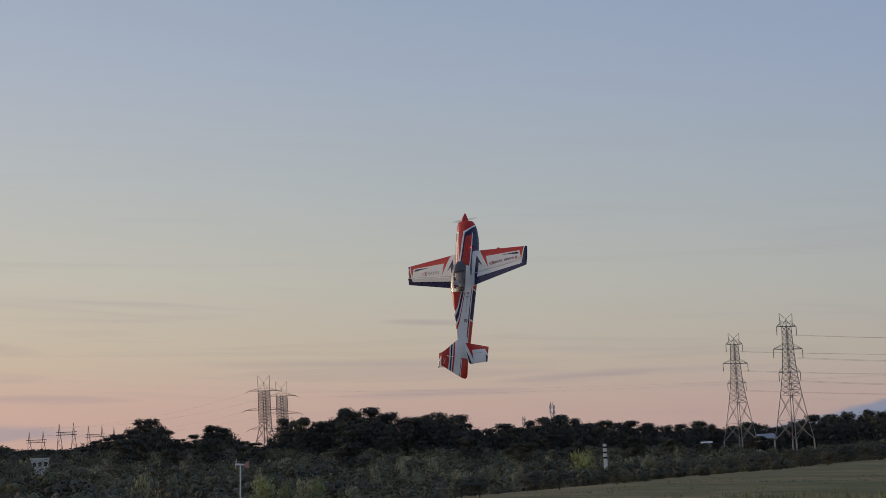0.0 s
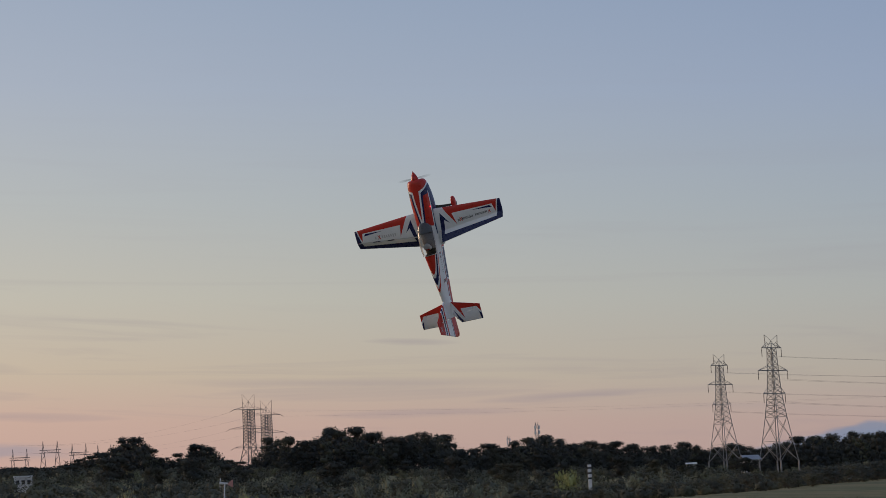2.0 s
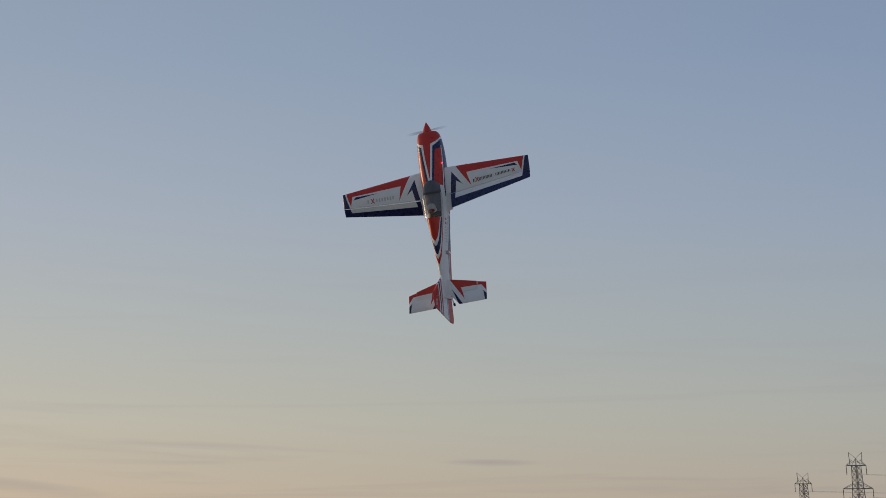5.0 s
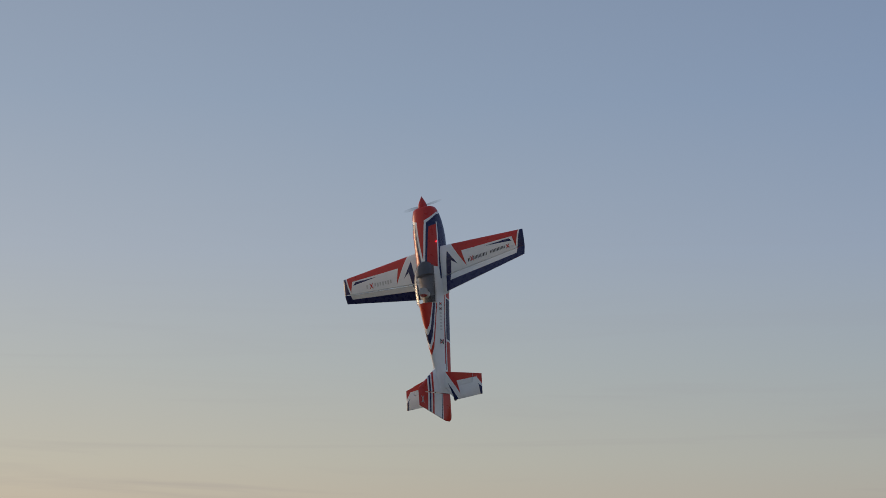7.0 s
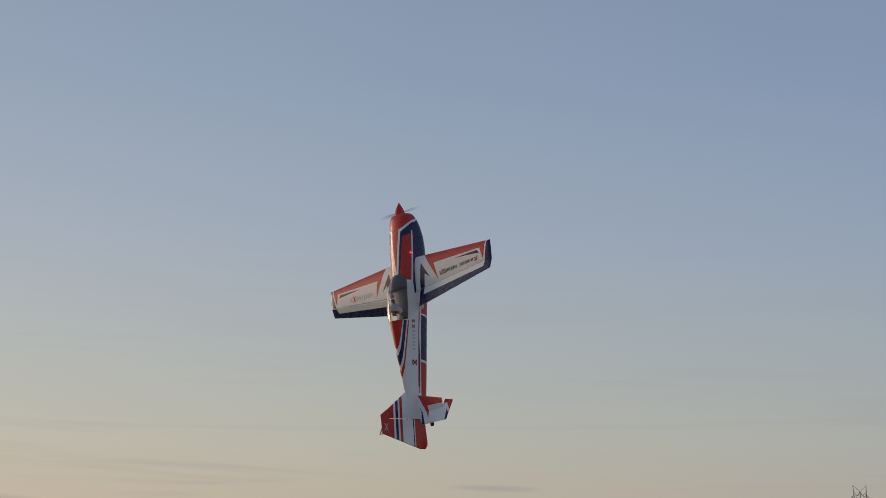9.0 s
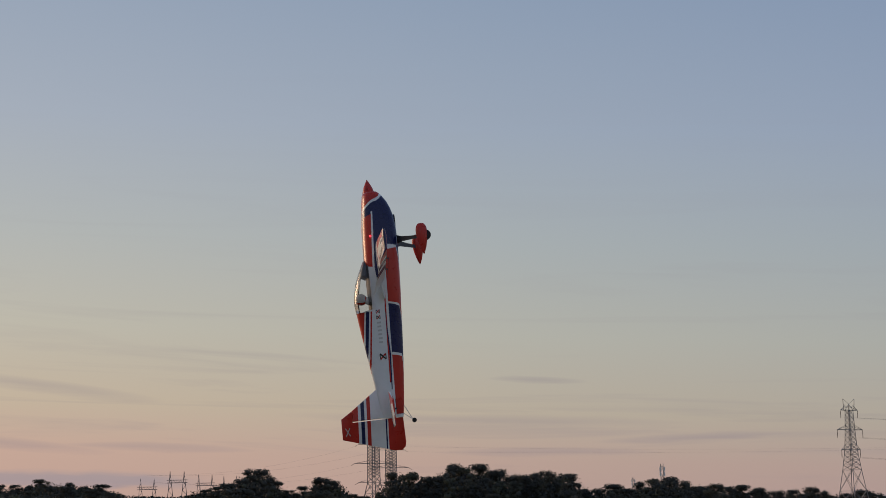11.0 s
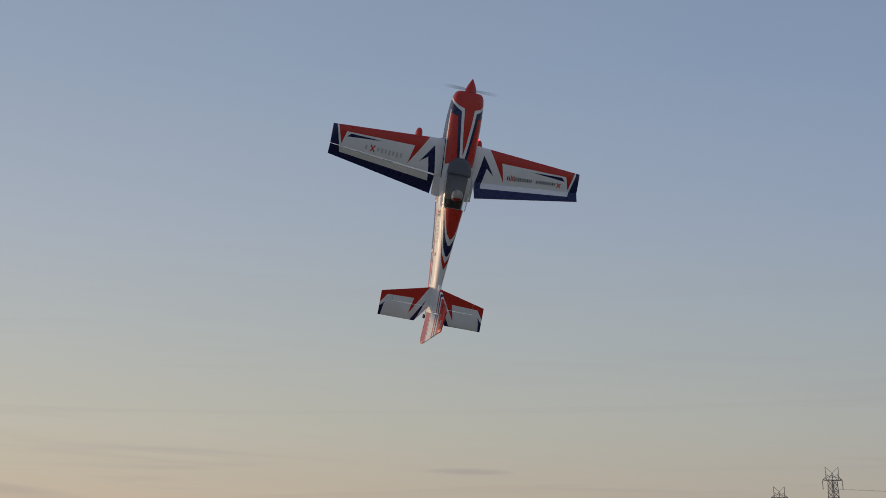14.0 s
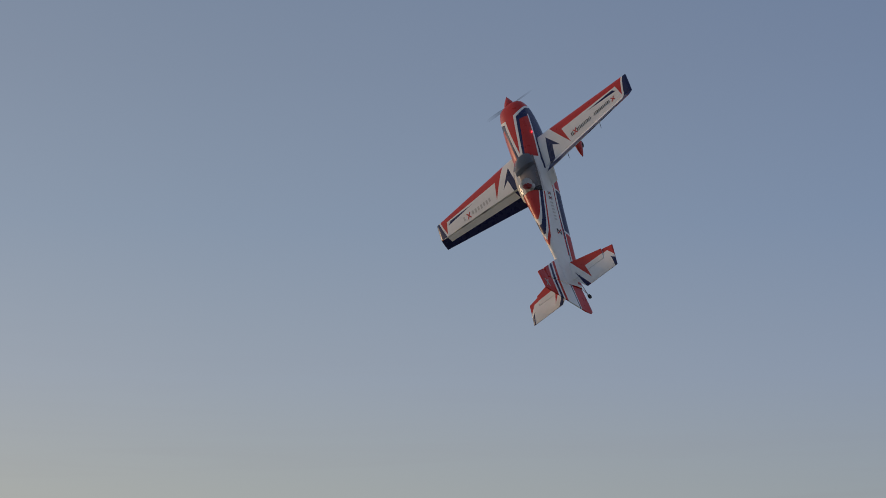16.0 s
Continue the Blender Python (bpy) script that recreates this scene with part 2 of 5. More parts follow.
_t.links.new(_fa, _mx.inputs[0])
_t.links.new(_tr.outputs[0], _mx.inputs[1]), _t.links.new(_df.outputs[0], _mx.inputs[2])
_t.links.new(_mx.outputs[0], _t.nodes.new("ShaderNodeOutputMaterial").inputs[0])

M_LED = bpy.data.materials.new("red_led")
M_LED.use_nodes = True
_b = M_LED.node_tree.nodes["Principled BSDF"]
_b.inputs["Base Color"].default_value = (0.8, 0.02, 0.02, 1)
_b.inputs["Emission Color"].default_value = (1, 0.03, 0.05, 1)
_b.inputs["Emission Strength"].default_value = 3.5

# grass of the mown field
M_GRASS = bpy.data.materials.new("mown_grass")
M_GRASS.use_nodes = True
_t = M_GRASS.node_tree
_b = _t.nodes["Principled BSDF"]
_b.inputs["Roughness"].default_value, _b.inputs["Specular IOR Level"].default_value = 0.9, 0.1
_tc = _t.nodes.new("ShaderNodeTexCoord").outputs["Object"]
_n1 = node(_t, "ShaderNodeTexNoise", Scale=0.9, Detail=8.0, Roughness=0.75)
_n2 = node(_t, "ShaderNodeTexNoise", Scale=0.09, Detail=6.0, Roughness=0.65)
_t.links.new(_tc, _n1.inputs["Vector"]), _t.links.new(_tc, _n2.inputs["Vector"])
_c1 = ramp(_t, _n1.outputs["Fac"], [(0.3, (0.160, 0.146, 0.082)), (0.55, (0.228, 0.200, 0.116)), (0.75, (0.31, 0.265, 0.165))])
_c2 = ramp(_t, _n2.outputs["Fac"], [(0.38, (0.66, 0.76, 0.62)), (0.62, (1.25, 1.12, 0.98))])
_t.links.new(mix(_t, 1.0, _c1, _c2, "MULTIPLY"), _b.inputs["Base Color"])
_bp = node(_t, "ShaderNodeBump", Strength=0.8, Distance=0.08)
_t.links.new(_n1.outputs["Fac"], _bp.inputs["Height"]), _t.links.new(_bp.outputs[0], _b.inputs["Normal"])


# ---- building helpers ----
def mesh_of(name, bm, mats, smooth=True):
    me = bpy.data.meshes.new(name)
    bm.normal_update()
    bm.to_mesh(me)
    bm.free()
    for m in mats if isinstance(mats, (list, tuple)) else [mats]:
        me.materials.append(m)
    if smooth:
        me.shade_smooth()
        me.set_sharp_from_angle(angle=radians(38))
    return me


def part(name, bm, mats, parent, label="", smooth=True, kind=""):
    ob = new(name, mesh_of(name, bm, mats, smooth))
    ob.parent = parent
    return tagged(ob, label, kind=kind)


def thing(name, label, category, group="", kind="", m=None):
    ob = new(name)
    ob.empty_display_size = 0.1
    if m is not None:
        ob.matrix_world = m
    return tagged(ob, label, category, group, kind)


def beam(bm, a, b, w, w2=None, sides=4):
    """A tapered bar from a to b."""
    a, b = Vector(a), Vector(b)
    q = (b - a).to_track_quat("Z", "Y")
    rings = []
    for p, r in ((a, w), (b, w if w2 is None else w2)):
        rings.append([bm.verts.new(p + q @ Vector((math.cos(k) * r, math.sin(k) * r, 0)))
                      for k in [2 * math.pi * (i + 0.5) / sides for i in range(sides)]])
    for i in range(sides):
        j = (i + 1) % sides
        bm.faces.new((rings[0][i], rings[0][j], rings[1][j], rings[1][i]))
    bm.faces.new(rings[0][::-1]), bm.faces.new(rings[1])


def tube(bm, pts, r, sides=4):
    """One bent bar through several points."""
    q = (Vector(pts[-1]) - Vector(pts[0])).to_track_quat("Z", "Y")
    loft(bm, [[Vector(p) + q @ Vector((math.cos(k) * r, math.sin(k) * r, 0)) for k in [2 * math.pi * (i + 0.5) / sides for i in range(sides)]] for p in pts])


def box(bm, c, size, rot=None):
    m = Matrix.Translation(c) @ (rot.to_4x4() if rot else Matrix()) @ Matrix.Diagonal((*size, 1))
    return bmesh.ops.create_cube(bm, size=1.0, matrix=m)["verts"]


def loft(bm, rings, close_start=True, close_end=True):
    """Skin a row of closed rings of points."""
    vs = [[bm.verts.new(p) for p in ring] for ring in rings]
    n = len(vs[0])
    for r0, r1 in zip(vs, vs[1:]):
        for i in range(n):
            j = (i + 1) % n
            bm.faces.new((r0[i], r0[j], r1[j], r1[i]))
    if close_start:
        bm.faces.new(vs[0][::-1])
    if close_end:
        bm.faces.new(vs[-1])
    bmesh.ops.recalc_face_normals(bm, faces=bm.faces)
    return vs


def plate(bm, outline, thick, axes=(0, 1), level=0.0, taper=None):
    """A flat panel with softened rims: outline in two axes, thick along the third. taper(u, v) scales the thickness."""
    third = 3 - axes[0] - axes[1]

    def at(u, v, h):
        p = [0.0, 0.0, 0.0]
        p[axes[0]], p[axes[1]], p[third] = u, v, level + h
        return p
    cu = sum(p[0] for p in outline) / len(outline)
    cv = sum(p[1] for p in outline) / len(outline)
    k = taper or (lambda u, v: 1.0)
    inner = [(u + (cu - u) * 0.025, v + (cv - v) * 0.025) for u, v in outline]
    rings = [[at(u, v, -thick * k(u, v)) for u, v in inner], [at(u, v, -thick * 0.4 * k(u, v)) for u, v in outline],
             [at(u, v, thick * 0.4 * k(u, v)) for u, v in outline], [at(u, v, thick * k(u, v)) for u, v in inner]]
    loft(bm, rings)


def inside(poly, u, v):
    hit, n = False, len(poly)
    for i in range(n):
        (x0, y0), (x1, y1) = poly[i], poly[(i + 1) % n]
        if (y0 > v) != (y1 > v) and u < (x1 - x0) * (v - y0) / (y1 - y0) + x0:
            hit = not hit
    return hit


def paint(bm, regions, axes, keep):
    """Cut the skin along the outlines of the regions and give the faces inside their colours (later regions lie on top)."""
    third = 3 - axes[0] - axes[1]
    for poly, _ in regions:
        for i in range(len(poly)):
            (u0, v0), (u1, v1) = poly[i], poly[(i + 1) % len(poly)]
            if abs(u1 - u0) + abs(v1 - v0) < 1e-6:
                continue
            lo = [min(u0, u1) - 0.004, min(v0, v1) - 0.004]
            hi = [max(u0, u1) + 0.004, max(v0, v1) + 0.004]
            fs = []
            for f in bm.faces:
                if not keep(f):
                    continue
                us = [w.co[axes[0]] for w in f.verts]
                ws = [w.co[axes[1]] for w in f.verts]
                if max(us) >= lo[0] and min(us) <= hi[0] and max(ws) >= lo[1] and min(ws) <= hi[1]:
                    fs.append(f)
            if not fs:
                continue
            co, no = [0.0] * 3, [0.0] * 3
            co[axes[0]], co[axes[1]] = u0, v0
            no[axes[0]], no[axes[1]] = -(v1 - v0), u1 - u0
            geom = list({e for f in fs for e in f.edges}) + list({w for f in fs for w in f.verts}) + fs
            bmesh.ops.bisect_plane(bm, geom=geom, dist=1e-5, plane_co=co, plane_no=no)
    for f in bm.faces:
        if keep(f):
            c = f.calc_center_median()
            for poly, idx in regions:
                if inside(poly, c[axes[0]], c[axes[1]]):
                    f.material_index = idx


def mirror(poly):
    return [(u, -v) for u, v in poly]


# ---- the model aeroplane: x to the nose, y to its left wing, z to its canopy ----
FILM = [M_WHITE, M_RED, M_NAVY, M_COCKPIT, M_BLACK]
SPAN = 0.76


def wing_xy(s, c, side=1):
    """Planform point from span and chord fractions."""
    return (0.252 - 0.048 * s - c * (0.357 - 0.182 * s), SPAN * s * side)


def wing_half(c, chord):
    return 0.60 * chord * (0.2969 * math.sqrt(c) - 0.126 * c - 0.3516 * c * c + 0.2843 * c ** 3 - 0.1036 * c ** 4)


def wing_piece(bm, side, s0, s1, c0, c1, tip=False):
    cs = [c0 + (c1 - c0) * k for k in ([0, 0.015, 0.05, 0.11, 0.2, 0.33, 0.5, 0.7, 0.85, 1.0] if c0 == 0 else [0, 0.12, 0.35, 0.65, 1.0])]
    ss = [s0, (s0 + s1) / 2, s1]
    squash = [1, 1, 1]
    if tip:
        ss, squash = [s0, (s0 + s1) / 2, s1 - 0.02, s1 - 0.006, s1], [1, 1, 1, 0.8, 0.35]
    rings = []
    for s, q in zip(ss, squash):
        ring = []
        chord = 0.357 - 0.182 * s
        for c in cs:
            x, y = wing_xy(s, c, side)
            ring.append((x, y, -0.016 + q * max(wing_half(c, chord), 0.0015)))
        for c in reversed(cs[1:] if c0 == 0 else cs):
            x, y = wing_xy(s, c, side)
            ring.append((x, y, -0.016 - q * max(wing_half(c, chord), 0.0015)))
        rings.append(ring)
    loft(bm, rings)


def wing_regions(side):
    def sc(pts):
        return [wing_xy(s, c, side) for s, c in pts]
    top = [
        (sc([(0.23, -0.05), (0.39, 0.60), (0.354, 0.215), (0.89, 0.19), (0.918, 0.585), (0.962, -0.05)]), 1),
        (sc([(0.20, 0.14), (0.30, 0.49), (0.237, 0.37), (0.205, 0.79), (0.92, 0.83), (0.975, -0.05), (1.02, -0.05), (1.02, 1.05), (0.134, 1.05)]), 2),
        (sc([(0.60, 0.265), (0.855, 0.235), (0.885, 0.34)]), 2),
    ]
    low = [
        (sc([(1.02, -0.05), (0.60, -0.05), (0.79, 0.32), (0.865, 1.05), (1.02, 1.05)]), 1),
        (sc([(0.535, 0.14), (0.725, 0.24), (0.835, 1.05), (0.715, 1.05), (0.66, 0.36)]), 2),
        (sc([(0.32, 0.17), (0.535, 0.26), (0.665, 1.05), (0.525, 1.05), (0.475, 0.42)]), 2),
    ]
    return top, low


def paint_wing(bm, side):
    top, low = wing_regions(side)
    paint(bm, top, (0, 1), lambda f: f.normal.z > 0.0)
    paint(bm, low, (0, 1), lambda f: f.normal.z <= 0.0)
    for f in bm.faces:  # navy rim round the tip
        if abs(f.calc_center_median().y) > SPAN * 0.992:
            f.material_index = 2


def on_wing(s, c, side, lift=0.0012):
    x, y = wing_xy(s, c, side)
    return Vector((x, y, -0.016 + wing_half(c, 0.357 - 0.182 * s) + lift))


def strip(bm, a, b, half, at):
    """A thin printed strip between two points of a surface, in its own fractions."""
    (s0, c0), (s1, c1) = a, b
    p0, p1 = at(s0, c0), at(s1, c1)
    d = (p1 - p0)
    d.z = 0
    n = Vector((-d.y, d.x, 0)).normalized() * half
    bm.faces.new([bm.verts.new(p) for p in (p0 - n, p1 - n, p1 + n, p0 + n)])


def wing_print(plane, side):
    """Printed word on the wing as plain bars, with a crossed mark."""
    bm = bmesh.new()

    def at(s, c):
        return on_wing(s, c, side)
    if side < 0:
        # plain bars stand for the letters of two words
        pens = (3.4, 2.4, 3.0, 2.0, 3.6, 2.2, 2.8)
        for i in range(27):
            s = 0.418 + 0.0148 * i
            if i in (2, 3, 14, 15):
                continue
            hi, lo = 0.448 - 0.06 * (s - 0.42), 0.530 - 0.06 * (s - 0.42)
            strip(bm, (s, hi), (s, lo), pens[i % 7] * 0.001, at)
        part("lettering", bm, M_DARK, plane, "dark printed lettering bars on wing", False, "stuff")
        for s in (0.455, 0.838):
            bm = bmesh.new()
            strip(bm, (s - 0.015, 0.42), (s + 0.015, 0.54), 0.003, at), strip(bm, (s + 0.015, 0.42), (s - 0.015, 0.54), 0.003, at)
            part("crossed_mark", bm, M_RED, plane, "small red crossed mark", False)
    else:
        for i, s in enumerate((0.725, 0.630, 0.600, 0.570, 0.540, 0.510, 0.480, 0.450)):
            strip(bm, (s, 0.435), (s, 0.545 - 0.02 * (i % 2)), 0.0062, at)
        part("lettering", bm, M_GREY, plane, "pale grey printed lettering bars on wing", False, "stuff")
        bm = bmesh.new()
        s = 0.675
        strip(bm, (s - 0.017, 0.41), (s + 0.017, 0.57), 0.0034, at), strip(bm, (s + 0.017, 0.41), (s - 0.017, 0.57), 0.0034, at)
        part("crossed_mark", bm, M_RED, plane, "small red crossed mark", False)


# half width, top, bottom of the fuselage along its length
HULL = [(0.538, 0.058, 0.028, -0.036), (0.535, 0.071, 0.035, -0.047), (0.526, 0.081, 0.040, -0.058), (0.508, 0.088, 0.044, -0.074), (0.475, 0.093, 0.049, -0.096),
        (0.435, 0.095, 0.053, -0.113), (0.39, 0.097, 0.059, -0.125), (0.33, 0.098, 0.065, -0.132), (0.25, 0.097, 0.069, -0.133),
        (0.17, 0.095, 0.073, -0.130), (0.13, 0.093, 0.074, -0.128), (0.05, 0.088, 0.074, -0.123), (-0.05, 0.080, 0.074, -0.117),
        (-0.138, 0.071, 0.075, -0.110), (-0.150, 0.069, 0.148, -0.109), (-0.225, 0.060, 0.140, -0.104), (-0.33, 0.050, 0.126, -0.096),
        (-0.435, 0.041, 0.111, -0.087), (-0.538, 0.033, 0.097, -0.077), (-0.640, 0.026, 0.085, -0.066), (-0.722, 0.018, 0.074, -0.055), (-0.757, 0.013, 0.068, -0.049)]


def hull_at(x):
    for (x0, *a), (x1, *b) in zip(HULL, HULL[1:]):
        if x1 <= x <= x0:
            k = (x0 - x) / (x0 - x1)
            return [p + (q - p) * k for p, q in zip(a, b)]
    return list(HULL[-1][1:])


def hull_point(x, girth):
    """A point of the skin: girth in degrees, 0 along the back, 180 along the belly."""
    hw, zt, zb = hull_at(x)
    a = radians(90 - girth)
    c, sn = max(0.0, math.cos(a)), math.sin(a)
    if sn >= 0:
        return (x, hw * c ** 0.8, -0.012 + (zt + 0.012) * sn ** 0.85)
    return (x, hw * c ** 0.55, -0.012 - (-0.012 - zb) * (-sn) ** 0.62)


def girth_of(x, z):
    hw, zt, zb = hull_at(x)
    if z >= -0.012:
        return 90 - math.degrees(math.asin(min(1.0, (z + 0.012) / (zt + 0.012)) ** (1 / 0.85)))
    return 90 + math.degrees(math.asin(min(1.0, (-0.012 - z) / (-0.012 - zb)) ** (1 / 0.62)))


def from_side(poly, steps=6):
    """An outline drawn in side view, laid on the skin."""
    out = []
    for (x0, z0), (x1, z1) in zip(poly, poly[1:] + poly[:1]):
        for k in range(steps):
            x, z = x0 + (x1 - x0) * k / steps, z0 + (z1 - z0) * k / steps
            out.append((x, girth_of(x, z)))
    return out


def fuselage(plane):
    # half of the skin, unrolled to length and girth
    flat = bmesh.new()
    grid = [[flat.verts.new((st[0], 10.0 * k, 0)) for k in range(19)] for st in HULL]
    for r0, r1 in zip(grid, grid[1:]):
        for k in range(18):
            flat.faces.new((r0[k], r0[k + 1], r1[k + 1], r1[k]))

    def edge(x):
        return girth_of(x, -0.046 + 0.0395 * (0.19 - x) * 0.95)
    rim = {x: edge(x) for x in (0.19, 0.05, -0.105, -0.115, -0.25, -0.39, -0.405, -0.57, -0.74)}
    skin = [
        ([(0.60, 0), (0.60, 180), (0.528, 180), (0.515, 125), (0.475, 75), (0.450, 42), (0.434, 14), (0.16, 0)], 1),
        ([(0.515, 180), (0.500, 125), (0.460, 75), (0.434, 45), (0.416, 23), (0.13, 5), (0.125, 10), (0.10, 72), (0.02, 77), (0.02, 84), (0.24, 92), (0.222, 102), (0.214, 135), (0.212, 142), (0.05, 180)], 2),
        ([(0.418, 79), (0.418, 86), (0.10, 73), (0.10, 65)], 0),
        ([(0.385, 34), (0.402, 79), (0.10, 65), (0.115, 12), (0.35, 30)], 1),
        # cockpit floor
        ([(0.115, 0), (0.115, 43), (-0.095, 42), (-0.095, 0)], 3), ([(-0.095, 0), (-0.095, 41), (-0.146, 40), (-0.146, 0)], 4),
        # belly: red, navy, red, each with a white rim and a point towards the tail
        ([(0.19, rim[0.19]), (0.20, 142), (0.02, 180), (-0.30, 180), (-0.122, 142), (-0.105, rim[-0.105]), (0.05, rim[0.05])], 1),
        ([(-0.115, rim[-0.115]), (-0.135, 142), (-0.33, 180), (-0.50, 180), (-0.405, 144), (-0.39, rim[-0.39]), (-0.25, rim[-0.25])], 2),
        ([(-0.405, rim[-0.405]), (-0.42, 144), (-0.53, 180), (-0.74, 180), (-0.74, rim[-0.74]), (-0.57, rim[-0.57])], 1),
        (from_side([(0.02, -0.020), (0.02, -0.027), (-0.56, -0.002), (-0.56, 0.006)]), 1),
        (from_side([(-0.10, -0.012), (-0.40, -0.018), (-0.60, -0.005), (-0.60, 0.001), (-0.40, -0.009)]), 2),
    ]
    # turtle deck: nested bands round a red wedge
    for front, back, x, idx in ((0.0609, 0.103, -0.505, 1), (0.0699, 0.107, -0.465, 0), (0.0772, 0.112, -0.425, 2), (0.0975, 0.121, -0.362, 0), (0.104, 0.1265, -0.325, 1)):
        skin.append((from_side([(-0.1502, front), (x, back), (x, 0.3), (-0.1502, 0.3)]), idx))
    paint(flat, skin, (0, 1), lambda f: True)
    bm = bmesh.new()
    seen = {}

    def vert(x, girth, side):
        p = hull_point(x, girth)
        key = (round(p[0], 6), round(p[1] * side, 6), round(p[2], 6))
        if key not in seen:
            seen[key] = bm.verts.new((p[0], p[1] * side, p[2]))
        return seen[key]
    for f in flat.faces:
        for side in (1, -1):
            ring = list(dict.fromkeys(vert(v.co.x, min(180.0, max(0.0, v.co.y)), side) for v in f.verts))
            if len(ring) > 2 and not bm.faces.get(ring):
                bm.faces.new(ring if side > 0 else ring[::-1]).material_index = f.material_index
    flat.free()
    for f in bmesh.ops.holes_fill(bm, edges=[e for e in bm.edges if e.is_boundary], sides=0)["faces"]:
        f.material_index = 1
    bmesh.ops.recalc_face_normals(bm, faces=bm.faces)
    part("fuselage", bm, FILM, plane, "white fuselage with red and navy panels")


def teardrop(bm, c, length, hy, hz, n=20):
    rings = []
    for i in range(19):
        k = (i / 18) ** 1.35
        r = max(0.03, math.sin(math.pi * k ** 0.56) ** 0.72)
        x = c[0] + length * (0.5 - k)
        rings.append([(x, c[1] + hy * r * math.cos(2 * math.pi * j / n), c[2] + hz * r * math.sin(2 * math.pi * j / n)) for j in range(n)])
    loft(bm, rings)


def hinged(name, bm, mats, plane, hinge, label):
    """A control surface whose origin lies on its hinge."""
    bmesh.ops.translate(bm, verts=bm.verts, vec=-Vector(hinge))
    ob = part(name, bm, mats, plane, label)
    ob.location = hinge
    return ob


FIN_BANDS = [(0.212, 0.5, 1), (0.176, 0.196, 2), (0.142, 0.162, 1), (0.050, 0.058, 2), (-0.2, 0.043, 1)]


def fin_regions():
    # the bands rise slightly towards the tail
    return [([(-0.5, a - 0.02), (-1.0, a + 0.012), (-1.0, b + 0.012), (-0.5, b - 0.02)], idx) for a, b, idx in FIN_BANDS]


def tail_regions(side):
    def sc(pts):
        return [(-0.607 - 0.24 * 0.30 * s - c * (0.215 - 0.072 * s), 0.312 * s * side) for s, c in pts]
    top = [(sc([(0.06, -0.1), (1.05, -0.1), (1.05, 0.62), (0.88, 0.16), (0.37, 0.30), (0.44, 0.80)]), 1),
           (sc([(0.13, 0.34), (0.30, 1.05), (0.41, 1.05)]), 2), (sc([(0.90, 0.45), (1.05, 1.05), (1.05, 0.72)]), 2), (sc([(0.92, 0.45), (0.96, 1.05), (1.05, 1.05)]), 2)]
    low = [(sc([(1.05, -0.1), (0.50, -0.1), (0.78, 0.32), (0.88, 1.05), (1.05, 1.05)]), 1)]
    return top, low


